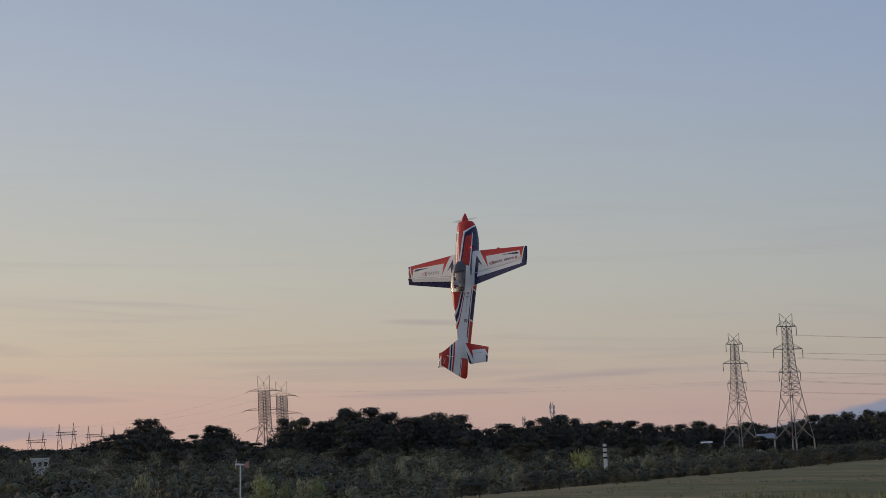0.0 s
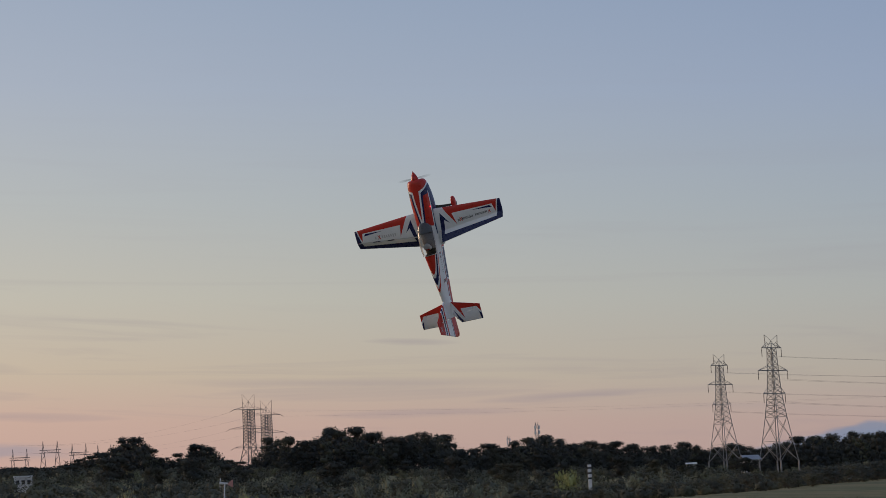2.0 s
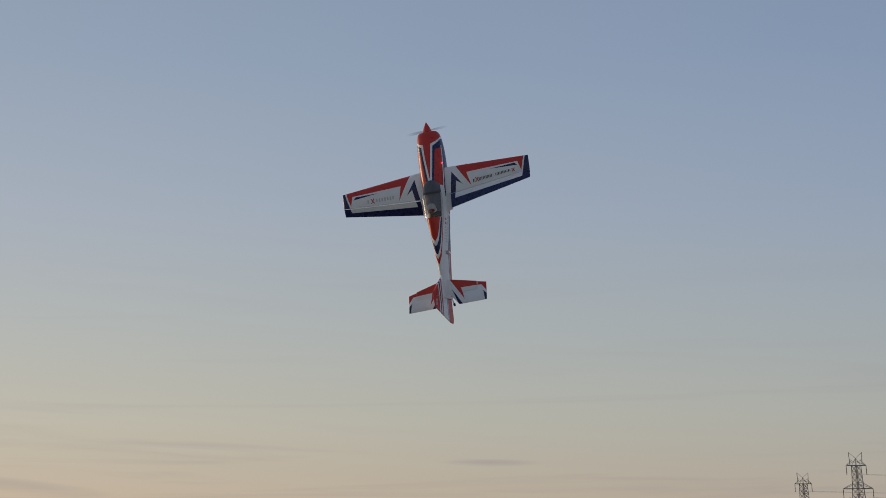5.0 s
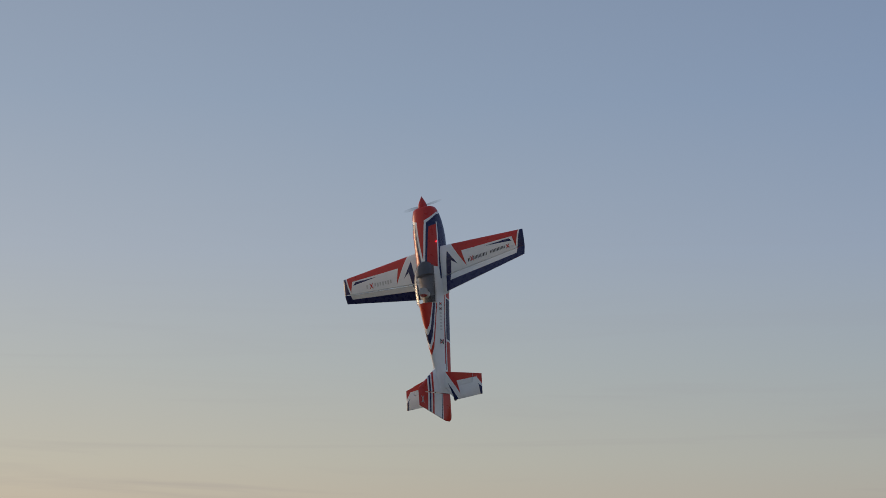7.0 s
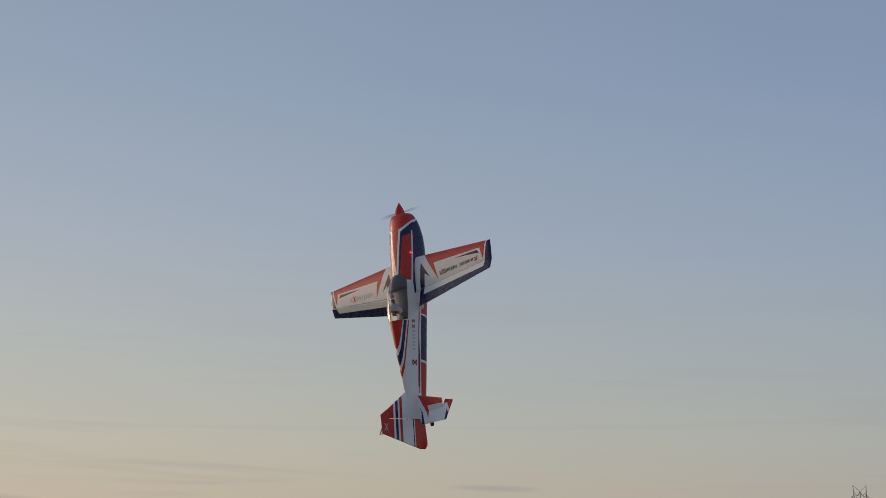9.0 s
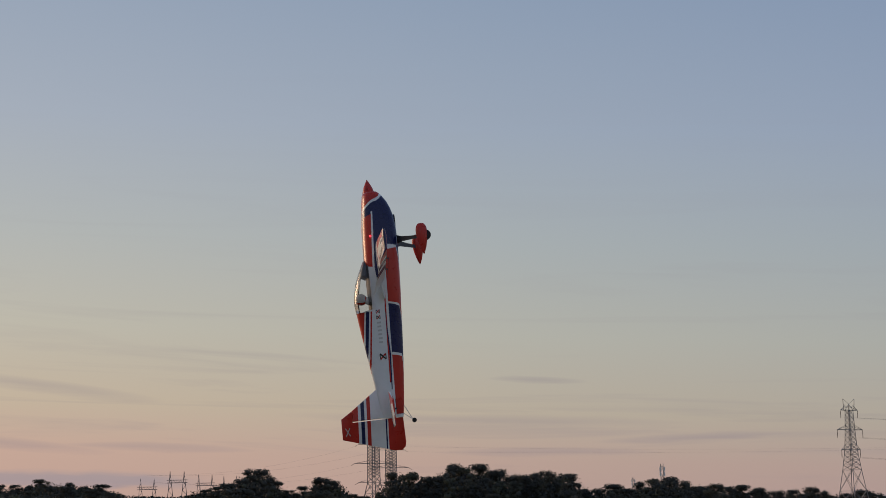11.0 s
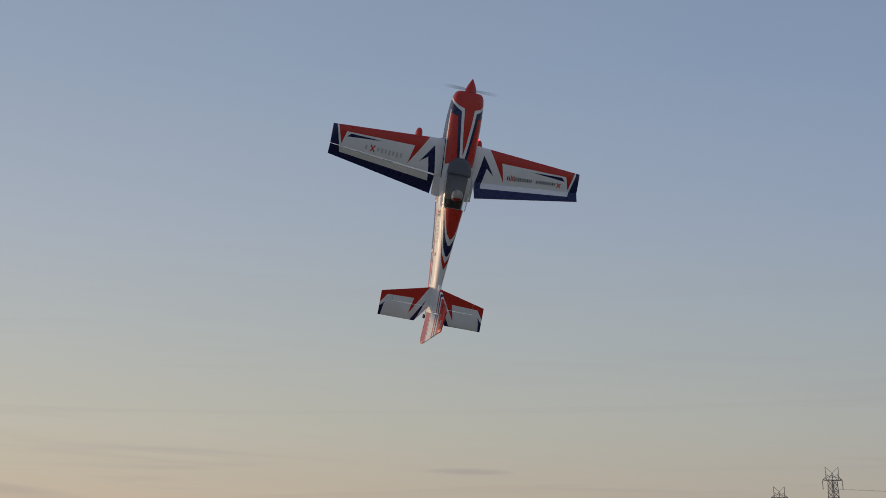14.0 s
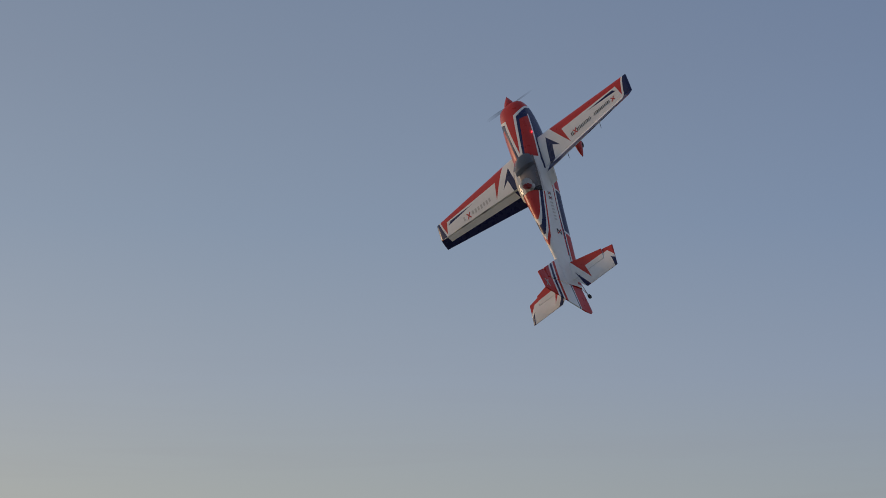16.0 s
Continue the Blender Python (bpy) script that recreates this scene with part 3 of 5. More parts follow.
def aeroplane():
    plane = thing("model_aeroplane", "red, white and navy radio-controlled aerobatic aeroplane hovering nose up", "model aeroplane")
    moving = {}
    fuselage(plane)
    # wings and ailerons
    for side, name in ((1, "left"), (-1, "right")):
        bm = bmesh.new()
        wing_piece(bm, side, 0.10, 1.0, 0.0, 0.640, tip=True)
        paint_wing(bm, side)
        part("wing_panel", bm, FILM, plane, "white wing panel with red leading edge and navy tip")
        bm = bmesh.new()
        wing_piece(bm, side, 0.10, 0.158, 0.647, 1.0)
        part("wing_root", bm, FILM, plane)
        bm = bmesh.new()
        wing_piece(bm, side, 0.163, 1.0, 0.659, 1.0, tip=True)
        paint_wing(bm, side)
        h0, h1 = wing_xy(0.163, 0.656, side), wing_xy(1.0, 0.656, side)
        moving["aileron", side] = hinged("aileron", bm, FILM, plane, ((h0[0] + h1[0]) / 2, (h0[1] + h1[1]) / 2, -0.016), "white aileron with navy trailing edge")
        wing_print(plane, side)
        for s in (0.30, 0.64):
            bm = bmesh.new()
            x, y = wing_xy(s, 0.60, side)
            z = -0.016 - wing_half(0.6, 0.357 - 0.182 * s)
            box(bm, (x, y, z - 0.008), (0.006, 0.004, 0.018)), box(bm, (x + 0.012, y, z - 0.003), (0.030, 0.012, 0.006))
            beam(bm, (x, y, z - 0.015), (x - 0.05, y, z - 0.010), 0.0015)
            part("servo_arm", bm, M_BLACK, plane, "black servo arm with pushrod", False)
        # wheel gear
        bm = bmesh.new()
        rows = [((0.245, 0.060, -0.131), 0.024), ((0.242, 0.085, -0.152), 0.015), ((0.236, 0.13, -0.198), 0.011), ((0.230, 0.176, -0.250), 0.009)]
        rings = [[(p[0] + w, p[1] * side, p[2] + 0.003), (p[0] + w, p[1] * side, p[2] - 0.003), (p[0] - w, p[1] * side, p[2] - 0.003), (p[0] - w, p[1] * side, p[2] + 0.003)] for p, w in rows]
        loft(bm, rings)
        part("gear_leg", bm, M_CARBON, plane, "black carbon landing gear leg")
        bm = bmesh.new()
        teardrop(bm, (0.214, 0.188 * side, -0.262), 0.180, 0.021, 0.033)
        pant = part("wheel_pant", bm, M_RED, plane, "red teardrop wheel pant")
        bm = bmesh.new()
        bmesh.ops.create_cone(bm, cap_ends=True, segments=24, radius1=0.030, radius2=0.030, depth=0.018, matrix=Matrix.Translation((0.232, 0.188 * side, -0.283)) @ Matrix.Rotation(math.pi / 2, 4, "X"))
        bmesh.ops.bevel(bm, geom=[e for e in bm.edges if abs(e.verts[0].co.y - e.verts[1].co.y) < 1e-4], offset=0.005, segments=2, affect="EDGES")
        part("wheel", bm, M_RUBBER, pant, "small black rubber wheel")
        # tailplane and elevator
        top, low = tail_regions(side)
        bm = bmesh.new()
        plate(bm, [(x, y * side) for x, y in ((-0.610, 0.018), (-0.663, 0.243), (-0.725, 0.243), (-0.725, 0.012))], 0.006, level=0.016)
        paint(bm, top, (0, 1), lambda f: f.normal.z > 0.0), paint(bm, low, (0, 1), lambda f: f.normal.z <= 0.0)
        part("tailplane", bm, FILM, plane, "white tailplane half with red leading edge")
        bm = bmesh.new()
        plate(bm, [(x, y * side) for x, y in ((-0.7262, 0.020), (-0.7262, 0.2445), (-0.663, 0.2445), (-0.679, 0.312), (-0.818, 0.312), (-0.818, 0.094))], 0.0055, level=0.016,
              taper=lambda u, v: 1.0 if u > -0.77 else 0.4)
        paint(bm, top, (0, 1), lambda f: f.normal.z > 0.0), paint(bm, low, (0, 1), lambda f: f.normal.z <= 0.0)
        moving["elevator", side] = hinged("elevator", bm, FILM, plane, (-0.727, 0.13 * side, 0.016), "white elevator with red balance tip")
    for side in (1, -1):
        bm = bmesh.new()
        box(bm, (-0.712, 0.06 * side, 0.000), (0.010, 0.004, 0.030)), beam(bm, (-0.712, 0.06 * side, -0.010), (-0.655, 0.045 * side, -0.012), 0.0018)
        part("control_horn", bm, M_BLACK, plane, "small black elevator horn with pushrod", False)
    # fin and rudder
    bm = bmesh.new()
    plate(bm, [(-0.582, 0.080), (-0.694, 0.240), (-0.754, 0.240), (-0.754, 0.03), (-0.622, 0.03)], 0.007, axes=(0, 2))
    paint(bm, fin_regions(), (0, 2), lambda f: True)
    part("fin", bm, FILM, plane, "banded red, navy and white fin")
    bm = bmesh.new()
    plate(bm, [(-0.759, -0.046), (-0.759, 0.244), (-0.697, 0.244), (-0.734, 0.303), (-0.850, 0.306), (-0.941, 0.02), (-0.943, -0.022), (-0.925, -0.042), (-0.90, -0.048)], 0.007, axes=(0, 2),
          taper=lambda u, v: 1.0 if u > -0.80 else 0.45)
    paint(bm, fin_regions(), (0, 2), lambda f: True)
    moving["rudder"] = hinged("rudder", bm, FILM, plane, (-0.757, 0.0, 0.12), "banded red, navy and white rudder")
    bm = bmesh.new()
    for y in (-0.0085, 0.0085):
        for a, b in (((-0.03, 0.140), (-0.075, 0.165)), ((-0.03, 0.165), (-0.075, 0.140))):
            beam(bm, (a[0], y * 0.75, a[1]), (b[0], y * 0.6, b[1]), 0.003)
    ob = part("crossed_mark", bm, M_GREY, moving["rudder"], "grey crossed mark")
    # spinner and blades
    bm = bmesh.new()
    rings = []
    for k in range(9):
        u = k / 8
        r = 0.034 * (1 - (1 - u) ** 1.55) if k else 0.0012
        rings.append([(0.62 - 0.082 * u, r * math.cos(2 * math.pi * j / 20), r * math.sin(2 * math.pi * j / 20)) for j in range(20)])
    loft(bm, rings)
    part("spinner", bm, M_RED, plane, "pointed red spinner")
    bm = bmesh.new()
    for d in (1, -1):
        rings = []
        for r, w, tw in ((0.028, 0.006, 70), (0.06, 0.009, 70), (0.11, 0.011, 70), (0.15, 0.010, 70), (0.178, 0.005, 70)):
            a = radians(tw) * d
            ring = []
            for u, v in ((-w, 0), (0, 0.0022), (w, 0), (0, -0.0022)):
                ring.append((u * math.sin(a) - v * math.cos(a), d * r, u * math.cos(a) + v * math.sin(a)))
            rings.append(ring)
        loft(bm, rings)
    moving["propeller"] = part("propeller", bm, M_BLADE, plane, "whirling dark two-bladed propeller")
    moving["propeller"].location = (0.552, 0, 0)
    # canopy with a helmeted bust in it
    bm = bmesh.new()
    rings = []
    for x, hw, zt in ((0.150, 0.030, 0.078), (0.125, 0.060, 0.090), (0.08, 0.076, 0.112), (0.02, 0.080, 0.136), (-0.05, 0.078, 0.152), (-0.10, 0.075, 0.155), (-0.149, 0.070, 0.150)):
        rings.append([(x, hw * math.cos(a), 0.070 + (zt - 0.070) * math.sin(a) ** 0.8 if 0 < a < math.pi else 0.070) for a in [math.pi * j / 16 for j in range(17)]])
    vs = [[bm.verts.new(p) for p in r] for r in rings]
    for r0, r1 in zip(vs, vs[1:]):
        for i in range(16):
            bm.faces.new((r0[i], r0[i + 1], r1[i + 1], r1[i]))
    bmesh.ops.recalc_face_normals(bm, faces=bm.faces)
    part("canopy", bm, M_CANOPY, plane, "clear smoked canopy")
    bm = bmesh.new()
    rings = []
    for x, hw, zt in ((0.148, 0.028, 0.0755), (0.124, 0.056, 0.084), (0.085, 0.070, 0.097), (0.055, 0.072, 0.103), (0.048, 0.072, 0.088), (0.046, 0.072, 0.076)):
        rings.append([(x, hw * math.cos(a), 0.066 + (zt - 0.068) * max(0, math.sin(a)) ** 0.8) for a in [math.pi * j / 12 for j in range(13)]])
    loft(bm, rings)
    part("instrument_cowl", bm, M_COCKPIT, plane, "grey instrument cowl under the canopy")
    bm = bmesh.new()
    bmesh.ops.create_uvsphere(bm, u_segments=18, v_segments=12, radius=0.033, matrix=Matrix.Translation((-0.070, 0, 0.113)))
    for f in bm.faces:
        f.material_index = 1 if f.calc_center_median().x < -0.086 or f.calc_center_median().z < 0.092 else 0
    beam(bm, (-0.08, 0, 0.068), (-0.078, 0, 0.10), 0.026, 0.014, 12)
    part("helmeted_bust", bm, [M_WHITE, M_RED], plane, "plain bust with white and red helmet")
    # tail wheel
    bm = bmesh.new()
    beam(bm, (-0.68, 0, -0.052), (-0.777, 0, -0.100), 0.0022), beam(bm, (-0.735, 0, -0.048), (-0.777, 0, -0.100), 0.0018)
    leg = part("tail_wheel_wire", bm, M_STEELWIRE, plane, "bent steel tail wheel wire")
    bm = bmesh.new()
    bmesh.ops.create_cone(bm, cap_ends=True, segments=16, radius1=0.013, radius2=0.013, depth=0.009, matrix=Matrix.Translation((-0.784, 0, -0.108)) @ Matrix.Rotation(math.pi / 2, 4, "X"))
    part("tail_wheel", bm, M_RUBBER, leg, "tiny black tail wheel")
    bm = bmesh.new()
    bmesh.ops.create_uvsphere(bm, u_segments=10, v_segments=6, radius=0.005, matrix=Matrix.Translation((0.275, -0.094, 0.024)))
    part("marker_light", bm, M_LED, plane, "small glowing red marker light")
    # cooling outlet under the cowl
    bm = bmesh.new()
    plate(bm, [(0.365 + 0.038 * math.cos(a), 0.04 * math.sin(a)) for a in [2 * math.pi * i / 16 for i in range(16)]], 0.004, level=-0.1285)
    part("cooling_outlet", bm, M_BLACK, plane, "black cooling outlet in the belly")
    # printed marks on the flanks
    def on_flank(x, z, side):
        hw, zt, zb = hull_at(x)
        sn = min(1.0, max(0.0, (z + 0.012) / (zt + 0.012))) ** (1 / 0.85)
        return Vector((x, side * (hw * math.sqrt(1 - sn * sn) ** 0.8 + 0.0012), z))

    def flank_strip(bm, a, b, half, side):
        d = Vector((b[0] - a[0], b[1] - a[1])).normalized() * half
        bm.faces.new([bm.verts.new(on_flank(x, z, side)) for x, z in ((a[0] - d.y, a[1] + d.x), (b[0] - d.y, b[1] + d.x), (b[0] + d.y, b[1] - d.x), (a[0] + d.y, a[1] - d.x))])

    for side in (1, -1):
        crosses = ((-0.155, 0.030, 0.010), (-0.188, 0.030, 0.010), (-0.41, 0.028, 0.016)) if side < 0 else ((-0.185, 0.032, 0.018), (-0.42, 0.030, 0.009))
        for x, z, r in crosses:
            bm = bmesh.new()
            flank_strip(bm, (x - r, z - r), (x + r, z + r), r * 0.24, side), flank_strip(bm, (x - r * 0.9, z - r), (x + r * 0.9, z - r), r * 0.14, side), flank_strip(bm, (x - r * 0.9, z + r), (x + r * 0.9, z + r), r * 0.14, side)
            part("crossed_decal", bm, M_DARK, plane, "dark stroke of a crossed decal", False)
            bm = bmesh.new()
            flank_strip(bm, (x - r, z + r), (x + r, z - r), r * 0.24, side)
            part("crossed_decal", bm, M_RED, plane, "red stroke of a crossed decal", False)
        bm = bmesh.new()
        for i in range(6):
            x = -0.218 - 0.022 * i - (0.02 if side > 0 else 0)
            flank_strip(bm, (x, 0.019), (x, 0.041), 0.005, side)
        part("lettering", bm, M_GREY, plane, "pale grey lettering bars on the flank", False, "stuff")
    return plane, moving


plane, moving = aeroplane()

# ---- ground ----
EDGE_A, EDGE_B = Vector((5.0, 74.0)), Vector((72.0, 300.0))
_ed = (EDGE_B - EDGE_A).normalized()
_en = Vector((-_ed.y, _ed.x))  # towards the scrub


def beyond(x, y):
    """Distance past the rim of the mown field, positive on the scrub side."""
    return (Vector((x, y)) - EDGE_A).dot(_en)


def ground_z(x, y):
    d = beyond(x, y)
    far = math.hypot(x, y)
    k = min(1.0, max(0.0, d / 60.0))
    k = k * k * (3 - 2 * k)
    z = -9.0 * k
    f = min(1.0, max(0.0, (far - 330.0) / 250.0))
    z += (-z) * f * f * (3 - 2 * f) * 0.9
    z += 0.12 * noise.noise((x * 0.02, y * 0.02, 3.1)) * min(1.0, far / 200.0)
    z -= math.tan(LEAN) * x * min(1.0, 950.0 / max(far, 1.0))
    if far > 60:
        z += 0.05 * noise.noise((x * 0.15, y * 0.15, 7.7))
    return z


def sight(az, el, dist):
    """The point at a bearing, elevation and distance of the held camera."""
    a = radians(az)
    return TILT @ (EYE + dist * Vector((math.sin(a), math.cos(a), math.tan(radians(el)))))


def ground():
    radii = [0.0] + [4 * 1.085 ** i for i in range(90)]
    radii = [r for r in radii if r < 4600] + [4700.0]
    n = 220
    verts, faces = [(0, 0, ground_z(0, 0))], []
    for r in radii[1:]:
        for i in range(n):
            a = 2 * math.pi * i / n
            x, y = r * math.sin(a), r * math.cos(a)
            verts.append((x, y, ground_z(x, y)))
    for i in range(n):
        faces.append((0, 1 + (i + 1) % n, 1 + i))
    for k in range(len(radii) - 2):
        o, p = 1 + k * n, 1 + (k + 1) * n
        for i in range(n):
            j = (i + 1) % n
            faces.append((o + i, o + j, p + j, p + i))
    me = bpy.data.meshes.new("ground")
    me.from_pydata(verts, [], faces)
    me.materials.append(M_GRASS)
    me.shade_smooth()
    return tagged(new("ground", me), "mown dry-green grass field sloping into scrub", "grass field", kind="structure")


ground()


def grass_tufts():
    """Uneven tufts of longer grass on the near part of the field."""
    rng = np.random.default_rng(61)
    verts, faces = [], []
    for k in range(7000):
        az, d = radians(-4 + 24 * rng.random()), 28 + 80 * rng.random() ** 1.3
        x, y = d * math.sin(az), d * math.cos(az)
        if beyond(x, y) > 1.0:
            continue
        z = ground_z(x, y)
        tall = (0.05 + 0.09 * rng.random()) * (1.1 if noise.noise((x * 0.3, y * 0.3, 1.0)) > 0.15 else 0.4)
        for j in range(4):
            a, w = rng.random() * 6.28, 0.008 + 0.012 * rng.random()
            bx, by = x + rng.normal() * 0.06, y + rng.normal() * 0.06
            i = len(verts)
            verts += [(bx - w * math.cos(a), by - w * math.sin(a), z - 0.02), (bx + w * math.cos(a), by + w * math.sin(a), z - 0.02),
                      (bx + rng.normal() * 0.035, by + rng.normal() * 0.035, z + tall * (0.6 + 0.4 * rng.random()))]
            faces.append((i, i + 1, i + 2))
    # a strip of taller, greener growth nearer by
    for k in range(2200):
        az, d = radians(7 + 11 * rng.random()), 50 + 17 * rng.random()
        x, y = d * math.sin(az), d * math.cos(az)
        if noise.noise((x * 0.25, y * 0.12, 4.0)) < -0.1 - 0.03 * (x - 8):
            continue
        z, a, w = ground_z(x, y), rng.random() * 6.28, 0.015 + 0.02 * rng.random()
        tall = 0.08 + 0.24 * rng.random() ** 2
        i = len(verts)
        verts += [(x - w * math.cos(a), y - w * math.sin(a), z - 0.02), (x + w * math.cos(a), y + w * math.sin(a), z - 0.02), (x + rng.normal() * 0.08, y + rng.normal() * 0.08, z + tall)]
        faces.append((i, i + 1, i + 2))
    me = bpy.data.meshes.new("grass")
    me.from_pydata(verts, [], faces)
    me.materials.append(M_TUFT)
    return tagged(new("grass", me), "uneven tufts of dry green field grass", "grass", kind="stuff")


M_TUFT = leaf_material("grass_blades", (0.215, 0.215, 0.105), (0.29, 0.28, 0.14))
grass_tufts()


# ---- trees and scrub ----
_ico = bmesh.new()
bmesh.ops.create_icosphere(_ico, subdivisions=1, radius=1.0)
ICO_V = np.array([v.co[:] for v in _ico.verts])
ICO_F = np.array([[v.index for v in f.verts] for f in _ico.faces])
_ico.free()


def leaf_cloud(rng, lobes, count, size, flat=0.9, spread=0.80):
    """Leaf clumps over several lobes, each with a lumpy solid heart: quads, and the hearts' points and faces."""
    w = np.array([l[3] ** 2 for l in lobes])
    pick = rng.choice(len(lobes), count, p=w / w.sum())
    L = np.array(lobes)[pick]
    d = rng.normal(size=(count, 3))
    d /= np.linalg.norm(d, axis=1)[:, None]
    r = L[:, 3] * (0.50 + spread * rng.random(count))
    c = L[:, :3] + d * r[:, None] * np.array([1, 1, flat])
    # leaves lie roughly along the outside of the crown
    n = d + rng.normal(size=(count, 3)) * 0.45
    n /= np.linalg.norm(n, axis=1)[:, None]
    u = np.cross(n, rng.normal(size=(count, 3)))
    u /= np.linalg.norm(u, axis=1)[:, None]
    v = np.cross(n, u)
    s = (size * (0.6 + 0.8 * rng.random(count)))[:, None]
    quads = np.stack([c - u * s, c - v * s * 0.6, c + u * s, c + v * s * 0.6], axis=1)
    soft = d + 0.12 * (n - d) + np.array([0, 0, 0.2])
    hearts = [np.array(l[:3]) + ICO_V * (l[3] * (0.20 + 0.42 * rng.random(len(ICO_V))))[:, None] * np.array([1, 1, flat]) for l in lobes]
    return quads, hearts, soft


def leaf_mesh(name, clouds, mat):
    quads = np.concatenate([c[0] for c in clouds])
    hearts = [h for c in clouds for h in c[1]]
    n, k, m = len(quads), len(ICO_V), len(hearts)
    verts = np.concatenate([quads.reshape(-1, 3)] + hearts)
    q = np.arange(n * 4).reshape(n, 4)
    t = (np.arange(m)[:, None, None] * k + ICO_F[None] + n * 4).reshape(-1, 3)
    me = bpy.data.meshes.new(name)
    me.vertices.add(len(verts))
    me.vertices.foreach_set("co", verts.astype(np.float32).ravel())
    loops = np.concatenate([q.ravel(), t.ravel()]).astype(np.int32)
    starts = np.concatenate([np.arange(n) * 4, n * 4 + np.arange(len(t)) * 3]).astype(np.int32)
    me.loops.add(len(loops))
    me.loops.foreach_set("vertex_index", loops)
    me.polygons.add(len(starts))
    me.polygons.foreach_set("loop_start", starts)
    me.update(calc_edges=True)
    me.materials.append(mat)
    # leaves shade as the round of the crown that they clothe
    nor = np.concatenate([np.repeat(np.concatenate([c[2] for c in clouds]), 4, axis=0), np.tile(ICO_V, (m, 1))])
    nor /= np.linalg.norm(nor, axis=1)[:, None]
    me.normals_split_custom_set_from_vertices(nor)
    return me


def tree(name, seed, height, spread, leaves, size, mat, label, group, trunk=0.28, sparse=False):
    rng = np.random.default_rng(seed)
    t = thing(name, label, "bush" if name == "bush" else "tree", group)
    bm = bmesh.new()
    base = Vector((0, 0, -0.4))
    top = Vector((rng.normal() * 0.03 * height, rng.normal() * 0.03 * height, height * (0.45 + 0.1 * rng.random())))
    beam(bm, base, top, height * 0.022, height * 0.012, 7)
    lobes = []
    for i in range(20 if not sparse else 22):
        a = rng.random() * 2 * math.pi
        k = trunk + (1 - trunk) * rng.random()
        wide = spread * 0.95 * rng.random() ** 0.6 * math.sqrt(max(0.04, 1 - ((k - 0.42) / 0.60) ** 2))
        r = spread * (0.17 + 0.18 * rng.random()) * (0.75 if sparse else 1.0)
        z = min(height * k, height - r * 0.85)
        lobes.append((math.cos(a) * wide, math.sin(a) * wide, z, r))
        beam(bm, base.lerp(top, 0.3 + 0.6 * rng.random()), lobes[-1][:3], height * 0.010, height * 0.003, 5)
    lobes.append((0, 0, height * 0.55, spread * 0.5))
    lobes.append((top.x, top.y, height - spread * 0.2, spread * 0.2))
    part("trunk", bm, M_BARK, t)
    ob = new("crown", leaf_mesh("crown", [leaf_cloud(rng, lobes, leaves, size)], mat))
    ob.parent = t
    return t


LABEL_TREE = "dark green broadleaf tree at the wood's edge at dusk"
MODELS = [tree("tree", 10 + i, 15.0, 5.2 + 0.5 * (i % 3), 3400, 0.30, M_LEAF_WOOD, LABEL_TREE, "trees of the skyline", sparse=i % 3 == 2) for i in range(6)]
BUSHES = [tree("bush", 40 + i, 4.0, 2.5, 1700, 0.085, M_LEAF if i % 3 else M_LEAF_PALE, "pale green bush in the scrub" if i % 3 == 0 else "dark green bush in the scrub", "bushes of the scrub", trunk=0.12) for i in range(6)]
FRESH_BUSH = tree("bush", 49, 4.0, 2.5, 2200, 0.085, M_LEAF_FRESH, "bright yellow-green bush in the scrub", "bushes of the scrub", trunk=0.12)
_rng = np.random.default_rng(5)

# skyline: bearing and elevation of the tree tops, in degrees
SKYLINE = [(-19.74, 0.20), (-18.33, 0.18), (-17.36, 0.27), (-16.61, 0.32), (-16.21, 0.53), (-15.79, 0.36), (-15.38, 0.50), (-14.92, 0.38), (-14.36, 0.32), (-13.80, 0.10), (-13.36, 0.01), (-12.37, 0.06), (-11.63, 0.28), (-10.71, 0.50), (-10.20, 0.66), (-9.75, 1.00), (-9.36, 0.71), (-8.99, 0.37), (-8.34, 0.45), (-7.83, 0.86), (-7.32, 0.62), (-6.89, 0.18), (-6.47, 0.11), (-6.04, 0.28), (-5.78, 0.88), (-5.47, 1.05), (-5.09, 0.83), (-4.40, 0.93), (-3.88, 1.17), (-3.19, 1.17), (-2.50, 1.04), (-1.63, 1.00), (-0.76, 1.14), (-0.33, 0.97), (0.02, 0.59), (0.28, 0.66), (0.54, 0.54), (0.97, 0.76), (1.67, 0.69), (2.27, 0.97), (2.71, 1.00), (3.49, 0.80), (4.26, 0.83), (5.30, 0.74), (5.99, 0.69), (6.33, 0.59), (6.84, 0.76), (7.70, 0.69), (8.89, 0.66), (9.73, 0.66), (10.15, 0.93), (10.57, 0.88), (11.41, 1.02), (12.08, 1.07), (13.36, 1.02), (17.11, 1.11), (23.22, 1.05)]


def skyline(az):
    for (a0, e0), (a1, e1) in zip(SKYLINE, SKYLINE[1:]):
        if a0 <= az <= a1:
            return e0 + (e1 - e0) * (az - a0) / (a1 - a0)
    return SKYLINE[0][1] if az < SKYLINE[0][0] else SKYLINE[-1][1]


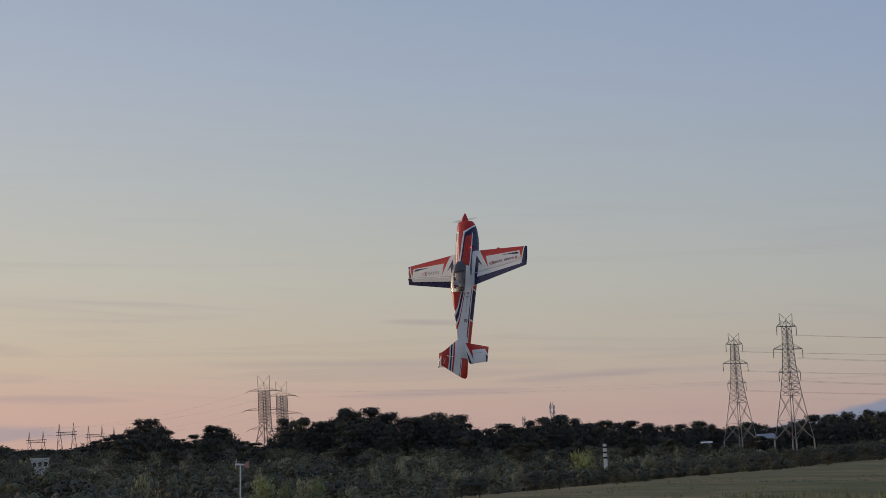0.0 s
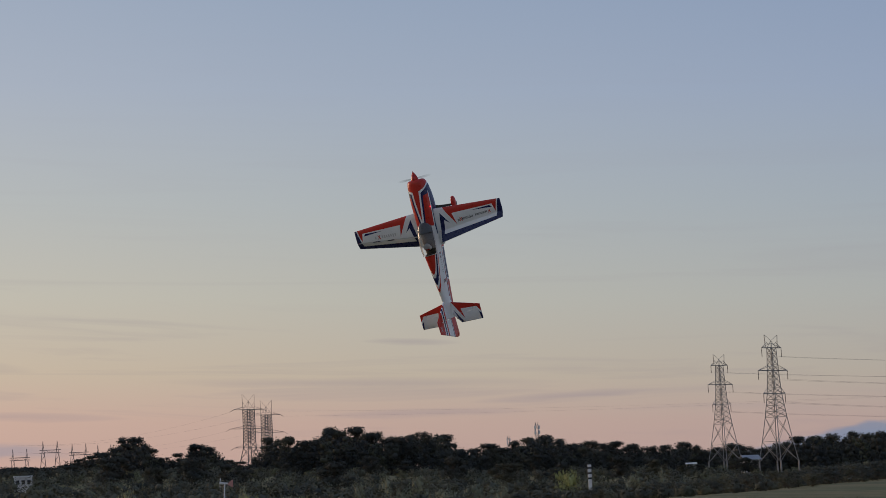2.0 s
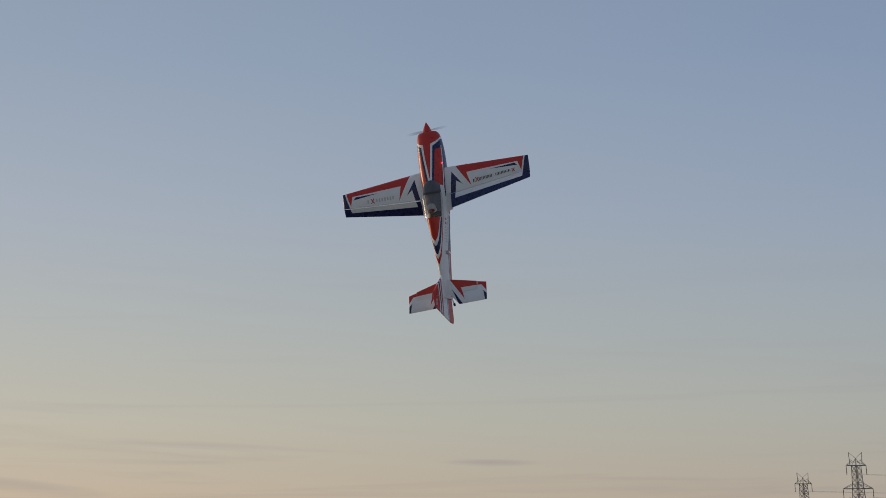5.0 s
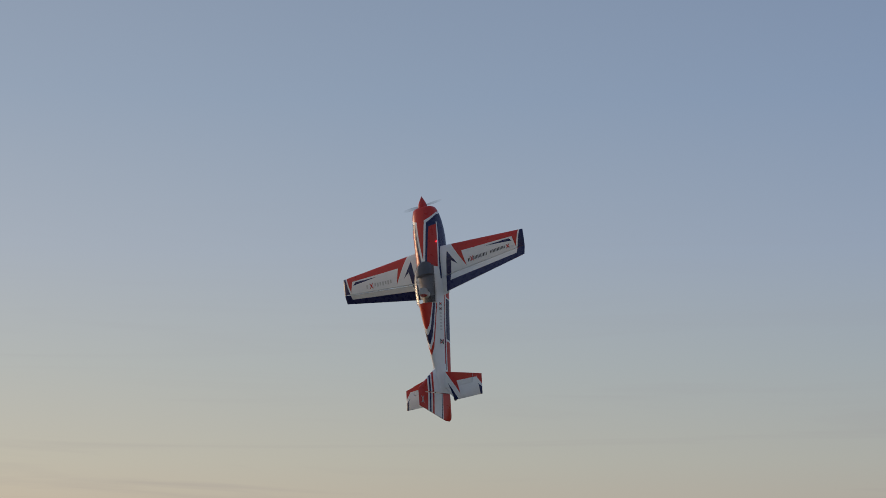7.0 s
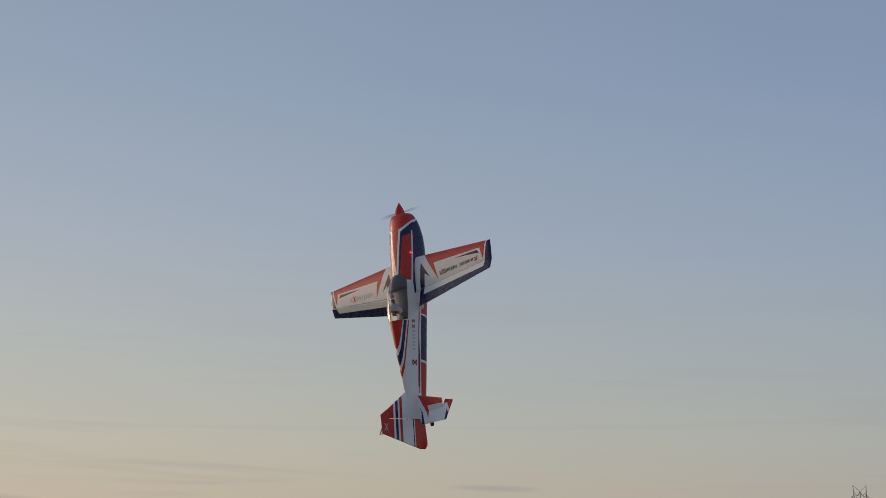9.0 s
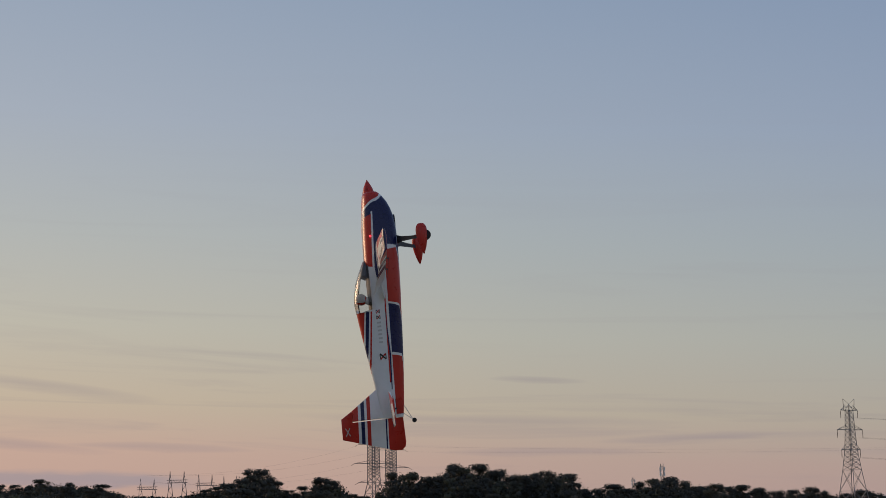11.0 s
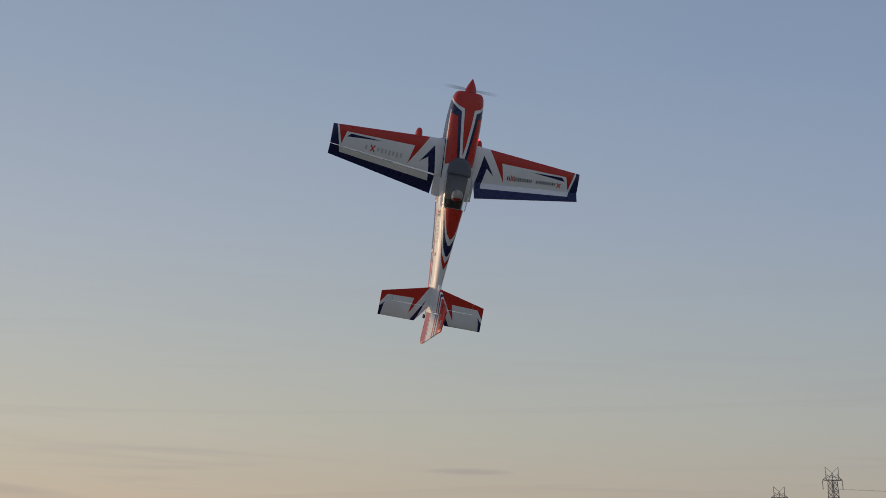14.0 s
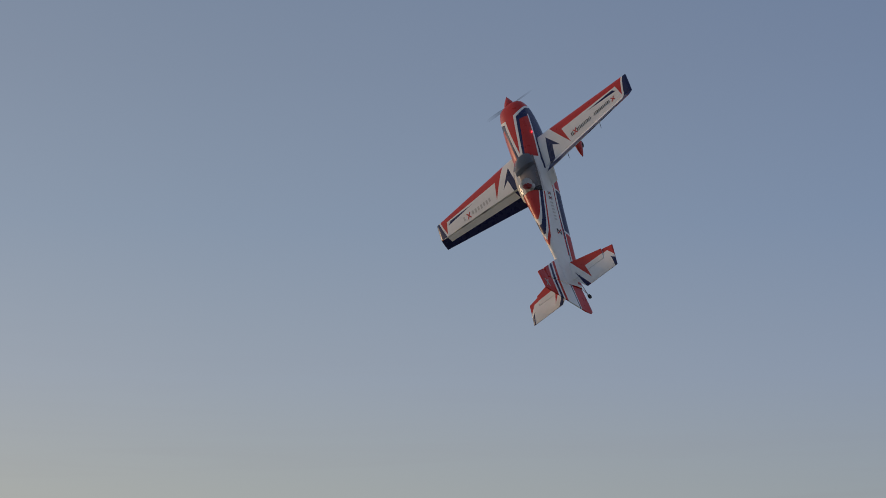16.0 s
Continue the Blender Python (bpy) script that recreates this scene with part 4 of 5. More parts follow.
def plant(model, az, dist, top_el, wide=1.0, first=False, radius=None):
    x, y, top = sight(az, top_el, dist)
    z = ground_z(x, y)
    h = max(0.8, top - z)
    full = 15.0 if model in MODELS else 4.0
    k = h / full
    w = (k ** 0.5 if model in MODELS else k ** 0.85) * wide
    if radius:
        w = radius / 2.5
    m = Matrix.Translation((x, y, z)) @ Matrix.Rotation(_rng.random() * 6.28, 4, "Z")
    ob = model if first else copy_thing(model, m)
    ob.matrix_basis = m
    ob.scale = (w, w, k)
    return ob


used = set()


def planted(model, *args, **kw):
    first = model.name not in used
    used.add(model.name)
    return plant(model, *args, first=first, **kw)


i = 0
az = -22.5
while az < 24.0:
    d = 735 + 80 * _rng.random()
    el = skyline(az)
    planted(MODELS[i % 6], az, d, el + _rng.normal() * 0.05, wide=1.0 + 0.5 * _rng.random())
    az += 0.34 + 0.22 * _rng.random()
    i += 1


# trees that stand out before the wood
for k in range(46):
    az = -21 + 44 * (k + _rng.random()) / 46
    if 6.5 < az < 11.5 or abs(az - 4.03) < 0.4 or abs(az + 13.04) < 0.5:
        continue
    d = 420 + 220 * _rng.random()
    planted(MODELS[k % 6], az, d, min(skyline(az) - 0.12, 0.02 + 0.4 * _rng.random()), wide=0.9 + 0.4 * _rng.random())


def far_wood():
    """The mass of the wood behind and below the skyline trees."""
    rng = np.random.default_rng(77)
    quads = []
    for k in range(2100):
        az = -24 + 50 * rng.random()
        d = 720 + 130 * rng.random()
        a = radians(az)
        x, y = d * math.sin(a), d * math.cos(a)
        gz = ground_z(x, y)
        top = sight(az, skyline(az) - 0.03 - 0.5 * rng.random() * (1.0 if d < 770 else 0.45), d).z
        h = max(3.0, top - gz)
        r = 1.4 + 1.7 * rng.random()
        lobes = [(x + rng.normal() * 1.6, y + rng.normal() * 1.6, gz + h - r * 0.8 - j * r * 0.9, r) for j in range(max(1, int(h / r / 0.9)))]
        quads.append(leaf_cloud(rng, lobes, 160, 0.40))
    me = leaf_mesh("wood", quads, M_LEAF_WOOD)
    return tagged(new("wood", me), "dark mass of broadleaf wood at dusk", "wood", kind="stuff")


def cover(d):
    """Elevation of the scrub's tops, in degrees, at a distance."""
    return np.interp(d, [80, 130, 200, 300, 420, 560, 700], [-1.25, -1.0, -0.72, -0.42, -0.18, 0.0, 0.12])


def scrub():
    """Low growth between the field and the wood."""
    rng = np.random.default_rng(78)
    quads = []
    for k in range(2200):
        az = -24 + 50 * rng.random()
        d = 90 + 600 * rng.random() ** 1.15
        a = radians(az)
        x, y = d * math.sin(a), d * math.cos(a)
        if beyond(x, y) < 3 or any(abs(az - g) < w and d < far for g, w, far in GAPS) and rng.random() < 0.93:
            continue
        gz = ground_z(x, y)
        el = cover(d) - 0.22 * rng.random() * (300 / (d + 150))
        h = min(max(0.7, sight(az, el, d).z - gz), 0.8 + 0.25 * beyond(x, y))
        r = min(h * 0.6, (0.9 + 1.3 * rng.random()) * (0.6 + d / 330))
        lobes = [(x + rng.normal() * r * 0.5, y + rng.normal() * r * 0.5, gz + h - r * 0.9 - j * r, r) for j in range(max(1, min(4, int(h / r))))]
        quads.append(leaf_cloud(rng, lobes, 270, 0.04 + d * 0.00040, 0.85))
    me = leaf_mesh("scrub", quads, M_LEAF)
    return tagged(new("scrub", me), "dark tangled scrub below the field's rim", "scrub", kind="stuff")


# thinner growth before the post and before the far building: bearing, half width, distance
GAPS = [(4.03, 0.12, 335), (-13.04, 0.36, 485)]

far_wood()
scrub()
# bushes that stand out of the scrub
for k in range(70):
    az = -22 + 44 * (k + _rng.random()) / 70
    d = 150 + 260 * _rng.random()
    a = radians(az)
    if beyond(d * math.sin(a), d * math.cos(a)) < 8 or abs(az - 4.03) < 0.5:
        continue
    planted(BUSHES[(1, 2, 4, 5)[k % 4]], az, d, cover(d) + 0.08 - 0.2 * _rng.random(), wide=0.9 + 0.5 * _rng.random())
# pale ones: bearing, elevation of the top, distance, radius, and whether its green is fresh
for k, (az, el, d, r, fresh) in enumerate([
        (-9.98, -0.58, 160, 0.97, 0), (-9.03, -0.55, 168, 0.86, 0), (-6.47, -0.52, 174, 0.90, 0), (-6.44, -0.81, 112, 0.86, 1), (-5.70, -0.94, 100, 0.42, 1), (-5.29, -0.80, 114, 0.70, 0), (-4.73, -0.85, 106, 0.58, 1),
        (-2.93, -0.35, 224, 0.95, 0), (-2.15, -0.23, 264, 1.28, 0), (-1.81, -0.56, 166, 0.70, 0), (-1.19, -0.21, 269, 1.14, 0), (-0.55, -0.58, 161, 1.17, 0), (0.54, -0.44, 195, 1.47, 0), (-3.56, -1.08, 100, 0.50, 0),
        (3.21, -0.07, 325, 2.36, 1), (1.47, -0.49, 181, 0.82, 0), (5.35, -0.16, 287, 1.22, 0), (5.57, -0.48, 184, 0.67, 0), (6.21, 0.03, 373, 1.02, 0), (9.21, -0.17, 284, 1.03, 0), (12.31, 0.18, 467, 1.13, 0)]):
    planted(FRESH_BUSH if fresh else BUSHES[(0, 3)[k % 2]], az, d, el + 0.03, radius=r * 1.5)
# the hedge along the rim of the field
for k in range(80):
    s = -10 + 330 * (k + 0.5 * _rng.random()) / 80
    p = EDGE_A + _ed * s + _en * (2.5 + 4 * _rng.random())
    d = p.length
    tall = (0.55 + max(0.0, d - 92) * 0.0095) * (0.8 + 0.4 * _rng.random())
    planted(BUSHES[(1, 2, 4, 5)[k % 4]], math.degrees(math.atan2(p.x, p.y)), d, math.degrees(math.atan2(tall - 1.7, d)), wide=0.9 + 0.5 * _rng.random())


# ---- pylons and lines ----
def pylon_model(levels, arms, peak, label, bar=0.075, hang=1.0, steel=M_STEEL):
    t = thing("pylon", label, "pylon", "pylons")
    corner = [(1, 1), (-1, 1), (-1, -1), (1, -1)]
    top, wt_ = levels[-1]
    for cx, cy in corner:
        bm = bmesh.new()
        tube(bm, [(cx * w, cy * w, z) for z, w in levels], bar * 2.0)
        part("leg", bm, steel, t, smooth=False)
        bm = bmesh.new()
        beam(bm, (cx * levels[0][1], cy * levels[0][1], levels[0][0] - 6.0), (cx * levels[0][1], cy * levels[0][1], levels[0][0] + 0.3), 0.4, 0.25, 8)
        part("footing", bm, steel, t, "grey stub footing", smooth=False)
    for c in range(4):
        bm = bmesh.new()
        (ax, ay), (bx, by) = corner[c], corner[(c + 1) % 4]
        fine = []
        for (z0, w0), (z1, w1) in zip(levels, levels[1:]):
            fine += [(z0, w0), ((z0 + z1) / 2, (w0 + w1) / 2)] if z0 >= 10 else [(z0, w0)]
        fine.append(levels[-1])
        for (z0, w0), (z1, w1) in zip(fine, fine[1:]):
            beam(bm, (ax * w0, ay * w0, z0), (bx * w1, by * w1, z1), bar)
            beam(bm, (bx * w0, by * w0, z0), (ax * w1, ay * w1, z1), bar)
            beam(bm, (ax * w1, ay * w1, z1), (bx * w1, by * w1, z1), bar)
        part("bracing", bm, steel, t, smooth=False)
    for z, half in arms:
        w = np.interp(z, [l[0] for l in levels], [l[1] for l in levels])
        bm = bmesh.new()
        for s in (1, -1):
            for y in (w, -w):
                beam(bm, (s * w, y, z), (s * half, 0, z), 0.15), beam(bm, (s * w, y, z + 1.6), (s * half, 0, z), 0.08)
        beam(bm, (-half, 0, z), (half, 0, z), 0.15)
        arm = part("crossarm", bm, steel, t, smooth=False)
        for s in (1, -1):
            bm = bmesh.new()
            for j in range(6):
                zz, out = z - 0.25 - j * 0.45 * hang, s * (half + (1 - hang) * j * 0.55)
                beam(bm, (out, 0, zz), (out + s * (1 - hang) * 0.5, 0, zz - 0.40 * hang), 0.15, 0.09, 6)
            part("insulator", bm, M_GLASS_INS, arm, smooth=False)
    # pyramid cap, two upright horns on the top arm, and their stays
    base, crown = arms[0][0], arms[0][0] + 0.55 * (40.0 - arms[0][0])
    bm = bmesh.new()
    for cx, cy in corner:
        beam(bm, (cx * wt_, cy * wt_, top), (0, 0, crown), 0.09)
    part("cap", bm, steel, t, smooth=False)
    for s in (1, -1):
        bm = bmesh.new()
        beam(bm, (s * peak * 0.92, 0, base), (s * peak, 0, 40.0), 0.12, 0.10), beam(bm, (s * peak, 0, 40.0), (0, 0, crown), 0.06)
        beam(bm, (s * peak * 0.95, 0, (base + 40.0) / 2), (s * wt_ * 0.5, 0, base + 0.8), 0.05)
        part("horn", bm, steel, t, smooth=False)
    return t


def spot(az, dist):
    """The ground at a bearing and distance."""
    p = sight(az, 0.0, dist)
    return Vector((p.x, p.y, ground_z(p.x, p.y)))


# bearing, distance, elevation of the tip, turn
PYLONS = [(9.555, 600, 4.00, 50), (7.985, 705, 3.43, 50), (-6.38, 1080, 2.28, 35), (-5.84, 1160, 2.09, 35)]
slim = pylon_model([(0, 4.35), (6.4, 3.4), (14.0, 2.4), (17.7, 2.0), (21.4, 1.6), (25.0, 1.42), (28.7, 1.24), (32.3, 1.12), (35.9, 1.0)],
                   [(35.9, 4.75), (28.7, 7.1), (21.4, 5.2)], 3.15, "tall grey steel lattice pylon before the wood")
broad = pylon_model([(-3.0, 5.2), (3.0, 3.8), (9.4, 2.6), (13.0, 2.55), (16.6, 2.5), (20.2, 2.46), (23.8, 2.44), (27.4, 2.42), (31.1, 2.4)],
                    [(31.1, 10.8), (20.2, 13.6), (9.4, 11.0)], 4.3, "distant broad-armed dark steel lattice pylon behind the wood", 0.13, 0.35, M_STEEL_DARK)
pylons = []
for j, (az, d, el, turn) in enumerate(PYLONS):
    p = sight(az, el, d) - Vector((0, 0, 40.0))
    m = Matrix.Translation(p) @ Matrix.Rotation(radians(-az + turn), 4, "Z")
    model = slim if j < 2 else broad
    if j % 2 == 0:
        model.matrix_basis = m
        pylons.append(model)
    else:
        pylons.append(copy_thing(model, m))


def cable(a, b, sag, r=0.05, label="thin dark overhead power cable between pylons"):
    bm = bmesh.new()
    a, b = Vector(a), Vector(b)
    pts = [a.lerp(b, i / 24) - Vector((0, 0, sag * 4 * (i / 24) * (1 - i / 24))) for i in range(25)]
    for p, q in zip(pts, pts[1:]):
        beam(bm, p, q, r, sides=3)
    ob = new("power_cable", mesh_of("power_cable", bm, M_CABLE, False))
    return tagged(ob, label, "power cable", "overhead power cables")


for j, (az, d, el, turn) in enumerate(PYLONS[:2]):
    m = pylons[j].matrix_basis
    for z, half in ((33.2, 3.2), (26.0, 4.6), (18.7, 3.4)):
        for s in (1, -1):
            a = m @ Vector((s * half, 0, z))
            o = TILT.inverted() @ a - EYE
            rise = math.degrees(math.atan2(o.z, math.hypot(o.x, o.y))) - 0.1
            b = sight(27, rise, 640.0 + 100 * j + 6 * s)
            cable(a, b, 3.0, 0.024)


# lines of the distant pair, on to the east and down to the switchyard
for j in (2, 3):
    m = pylons[j].matrix_basis
    for z, half in ((30.0, 12.2), (19.2, 15.0)):
        if z > 20:
            cable(m @ Vector((half, 0, z)), sight(16, 2.25, 1150 + 60 * j), 3.0, 0.020)
        cable(m @ Vector((-half, 0, z)), sight(-13.2, 0.72 - 0.2 * (z < 20), 1190), 5.0, 0.022)


# gantry of the switchyard
def gantry(w, h):
    t = thing("switchyard_gantry", "dark steel lattice switchyard gantry with spikes", "gantry", "switchyard gantries")
    for s in (1, -1):
        bm = bmesh.new()
        for q in (1, -1):
            beam(bm, (s * w / 2 + q * 2.2, 0, -4.0), (s * w / 2, 0, h * 1.45), 0.30, 0.12)
        n = 6
        for i in range(n):
            k0, k1 = i / n, (i + 1) / n
            q = 1 if i % 2 else -1
            beam(bm, (s * w / 2 + q * 1.75 * (1 - k0), 0, h * 1.45 * k0), (s * w / 2 - q * 1.75 * (1 - k1), 0, h * 1.45 * k1), 0.17)
        part("post", bm, M_STEEL_DARK, t, smooth=False)
    bm = bmesh.new()
    for z in (h, h - 1.6):
        beam(bm, (-w / 2 - 2, 0, z), (w / 2 + 2, 0, z), 0.24)
    for i in range(8):
        x0, x1 = -w / 2 + w * i / 8, -w / 2 + w * (i + 1) / 8
        beam(bm, (x0, 0, h - (1.6 if i % 2 else 0)), (x1, 0, h - (0 if i % 2 else 1.6)), 0.1)
    part("crossbeam", bm, M_STEEL_DARK, t, smooth=False)
    return t


g_model = gantry(8.5, 12.0)
for j, (az, d, el) in enumerate([(-12.27, 1150, 0.86), (-13.15, 1200, 0.62), (-11.42, 1200, 0.78), (-10.67, 1250, 0.75)]):
    p = sight(az, el, d) - Vector((0, 0, 17.4))
    m = Matrix.Translation(p) @ Matrix.Rotation(radians(-az + 8 * (j % 3 - 1)), 4, "Z")
    if j == 0:
        g_model.matrix_basis = m
    else:
        copy_thing(g_model, m)


# far masts behind the wood
def mast(h):
    t = thing("radio_mast", "slim grey lattice radio mast behind the wood", "mast", "radio masts")
    bm = bmesh.new()
    n = 9
    for q in range(3):
        a = 2.1 * q
        beam(bm, (math.cos(a) * 1.0, math.sin(a), 0), (math.cos(a) * 0.8, math.sin(a) * 0.8, h), 0.14)
    for i in range(n):
        for q in range(3):
            a, b = 2.1 * q, 2.1 * (q + 1)
            beam(bm, (math.cos(a), math.sin(a), h * i / n), (math.cos(b), math.sin(b), h * (i + 1) / n), 0.1)
    part("lattice", bm, M_STEEL, t, smooth=False)
    for z in (0.93, 0.86):
        for q in range(3):
            bm = bmesh.new()
            box(bm, (math.cos(2.1 * q) * 1.3, math.sin(2.1 * q) * 1.3, h * z), (0.7, 0.7, 1.8))
            part("antenna", bm, M_PAINT, t, smooth=False)
    return t


ms = mast(34.0)
ms.matrix_basis = Matrix.Translation(sight(2.42, 1.40, 900) - Vector((0, 0, 34.0)))
copy_thing(ms, Matrix.Translation(sight(1.56, 0.98, 1300) - Vector((0, 0, 34.0))))


# white signal post in the scrub
def signal_post():
    t = thing("signal_post", "white square post with dark bands in the scrub", "post", m=Matrix.Translation(spot(4.03, 330)))
    h = sight(4.03, 0.12, 330).z - ground_z(*spot(4.03, 330).xy)
    bm = bmesh.new()
    box(bm, (0, 0, h / 2), (0.62, 0.62, h))
    bmesh.ops.bevel(bm, geom=bm.edges[:], offset=0.04, segments=1, affect="EDGES")
    part("shaft", bm, M_PAINT, t, smooth=False)
    for k, w in ((0.6, 0.7), (1.5, 0.7), (2.4, 0.7)):
        bm = bmesh.new()
        box(bm, (0, 0, h - k), (0.66, 0.66, 0.3))
        part("band", bm, M_PANE, t, "dark band", smooth=False)


signal_post()


def wind_turbine():
    d = 120.0
    g = sight(-7.06, -4.5, d)
    for k in range(4):  # foot of the pole on the sloping ground
        g = g + (g - sight(-7.06, -0.43, d)).normalized() * (g.z - ground_z(g.x, g.y))
    t = thing("wind_turbine", "small white wind turbine with red tail vane on a pole", "wind turbine", m=Matrix.Translation(g) @ Matrix.Rotation(LEAN, 4, "Y"))
    top = (sight(-7.06, -0.43, d) - g).length
    bm = bmesh.new()
    beam(bm, (0, 0, -0.3), (0, 0, top), 0.055, 0.045, 10)
    part("pole", bm, M_PAINT, t)
    bm = bmesh.new()
    beam(bm, (-0.30, 0, top + 0.02), (0.22, 0, top + 0.02), 0.075, 0.05, 10)
    part("nacelle", bm, M_PAINT, t)
    bm = bmesh.new()
    plate(bm, [(0.18, top), (0.34, top + 0.16), (0.52, top + 0.26), (0.55, top - 0.20), (0.40, top - 0.18), (0.18, top - 0.04)], 0.012, axes=(0, 2))
    part("tail_vane", bm, M_VANE, t, "faded red tail vane")
    for a in (85, 205, 325):
        bm = bmesh.new()
        q = Matrix.Rotation(radians(a), 4, "X")
        plate(bm, [(0.0, 0.05), (0.035, 0.07), (0.02, 0.42), (-0.005, 0.42), (-0.03, 0.08)], 0.008, axes=(0, 2))
        bmesh.ops.transform(bm, matrix=Matrix.Translation((-0.30, 0, top + 0.02)) @ q @ Matrix.Rotation(radians(60), 4, "Z"), verts=bm.verts)
        part("blade", bm, M_PAINT, t)


wind_turbine()


def far_building():
    d = 480.0
    a = spot(-13.04, d)
    h = sight(-13.04, -0.16, d).z - a.z
    t = thing("far_building", "small pale flat-roofed building by the switchyard", "building", m=Matrix.Translation(a) @ Matrix.Rotation(radians(14), 4, "Z"))
    bm = bmesh.new()
    box(bm, (0, 0, h / 2 - 0.4), (4.4, 3.6, h))
    part("wall", bm, M_WALL, t, smooth=False)
    bm = bmesh.new()
    box(bm, (0, 0, h - 0.3), (4.8, 4.0, 0.35))
    part("roof", bm, M_PAINT, t, smooth=False)
    for k in range(3):
        bm = bmesh.new()
        box(bm, (-1.35 + 1.35 * k, -1.82, h - 1.7), (0.75, 0.12, 1.0))
        part("window", bm, M_PANE, t, smooth=False)


far_building()


def shed(az, el, d, long, deep, rise, label, mat, turn):
    """A low shed with a shallow gabled roof, half hidden by trees."""
    top = sight(az, el, d)
    g = ground_z(top.x, top.y)
    h = top.z - g - rise
    t = thing("shed", label, "shed", m=Matrix.Translation((top.x, top.y, g)) @ Matrix.Rotation(radians(turn - az), 4, "Z"))
    bm = bmesh.new()
    box(bm, (0, 0, h / 2 - 0.5), (long, deep, h + 1.0))
    part("wall", bm, M_WALL, t, smooth=False)
    bm = bmesh.new()
    w, e = deep / 2 + 0.5, long / 2 + 0.5
    loft(bm, [[(x, -w, h), (x, 0, h + rise), (x, w, h), (x, w, h - 0.15), (x, 0, h + rise - 0.15), (x, -w, h - 0.15)] for x in (-e, e)])
    part("roof", bm, mat, t, smooth=False)
    for k in range(int(long // 3) if long > 6 else 0):
        bm = bmesh.new()
        box(bm, (-long / 2 + 1.8 + 3.0 * k, -deep / 2 - 0.02, h - 1.6), (1.2, 0.12, 1.0))
        part("window", bm, M_PANE, t, smooth=False)


shed(8.85, 0.39, 690, 5.5, 9.0, 1.6, "long low shed with a pale grey metal roof among trees", M_ROOF, 14)
shed(7.10, 0.17, 680, 3.2, 4.0, 0.4, "small white flat-topped hut among dark trees", M_PAINT, 4)
# growth before the sheds
for k in range(16):
    az = (8.35 + 0.13 * k) if k < 9 else (6.75 + 0.11 * (k - 9))
    planted(MODELS[k % 6], az, 640 + 20 * _rng.random(), (0.22 if k < 9 else 0.09) + 0.05 * _rng.normal(), wide=0.75)


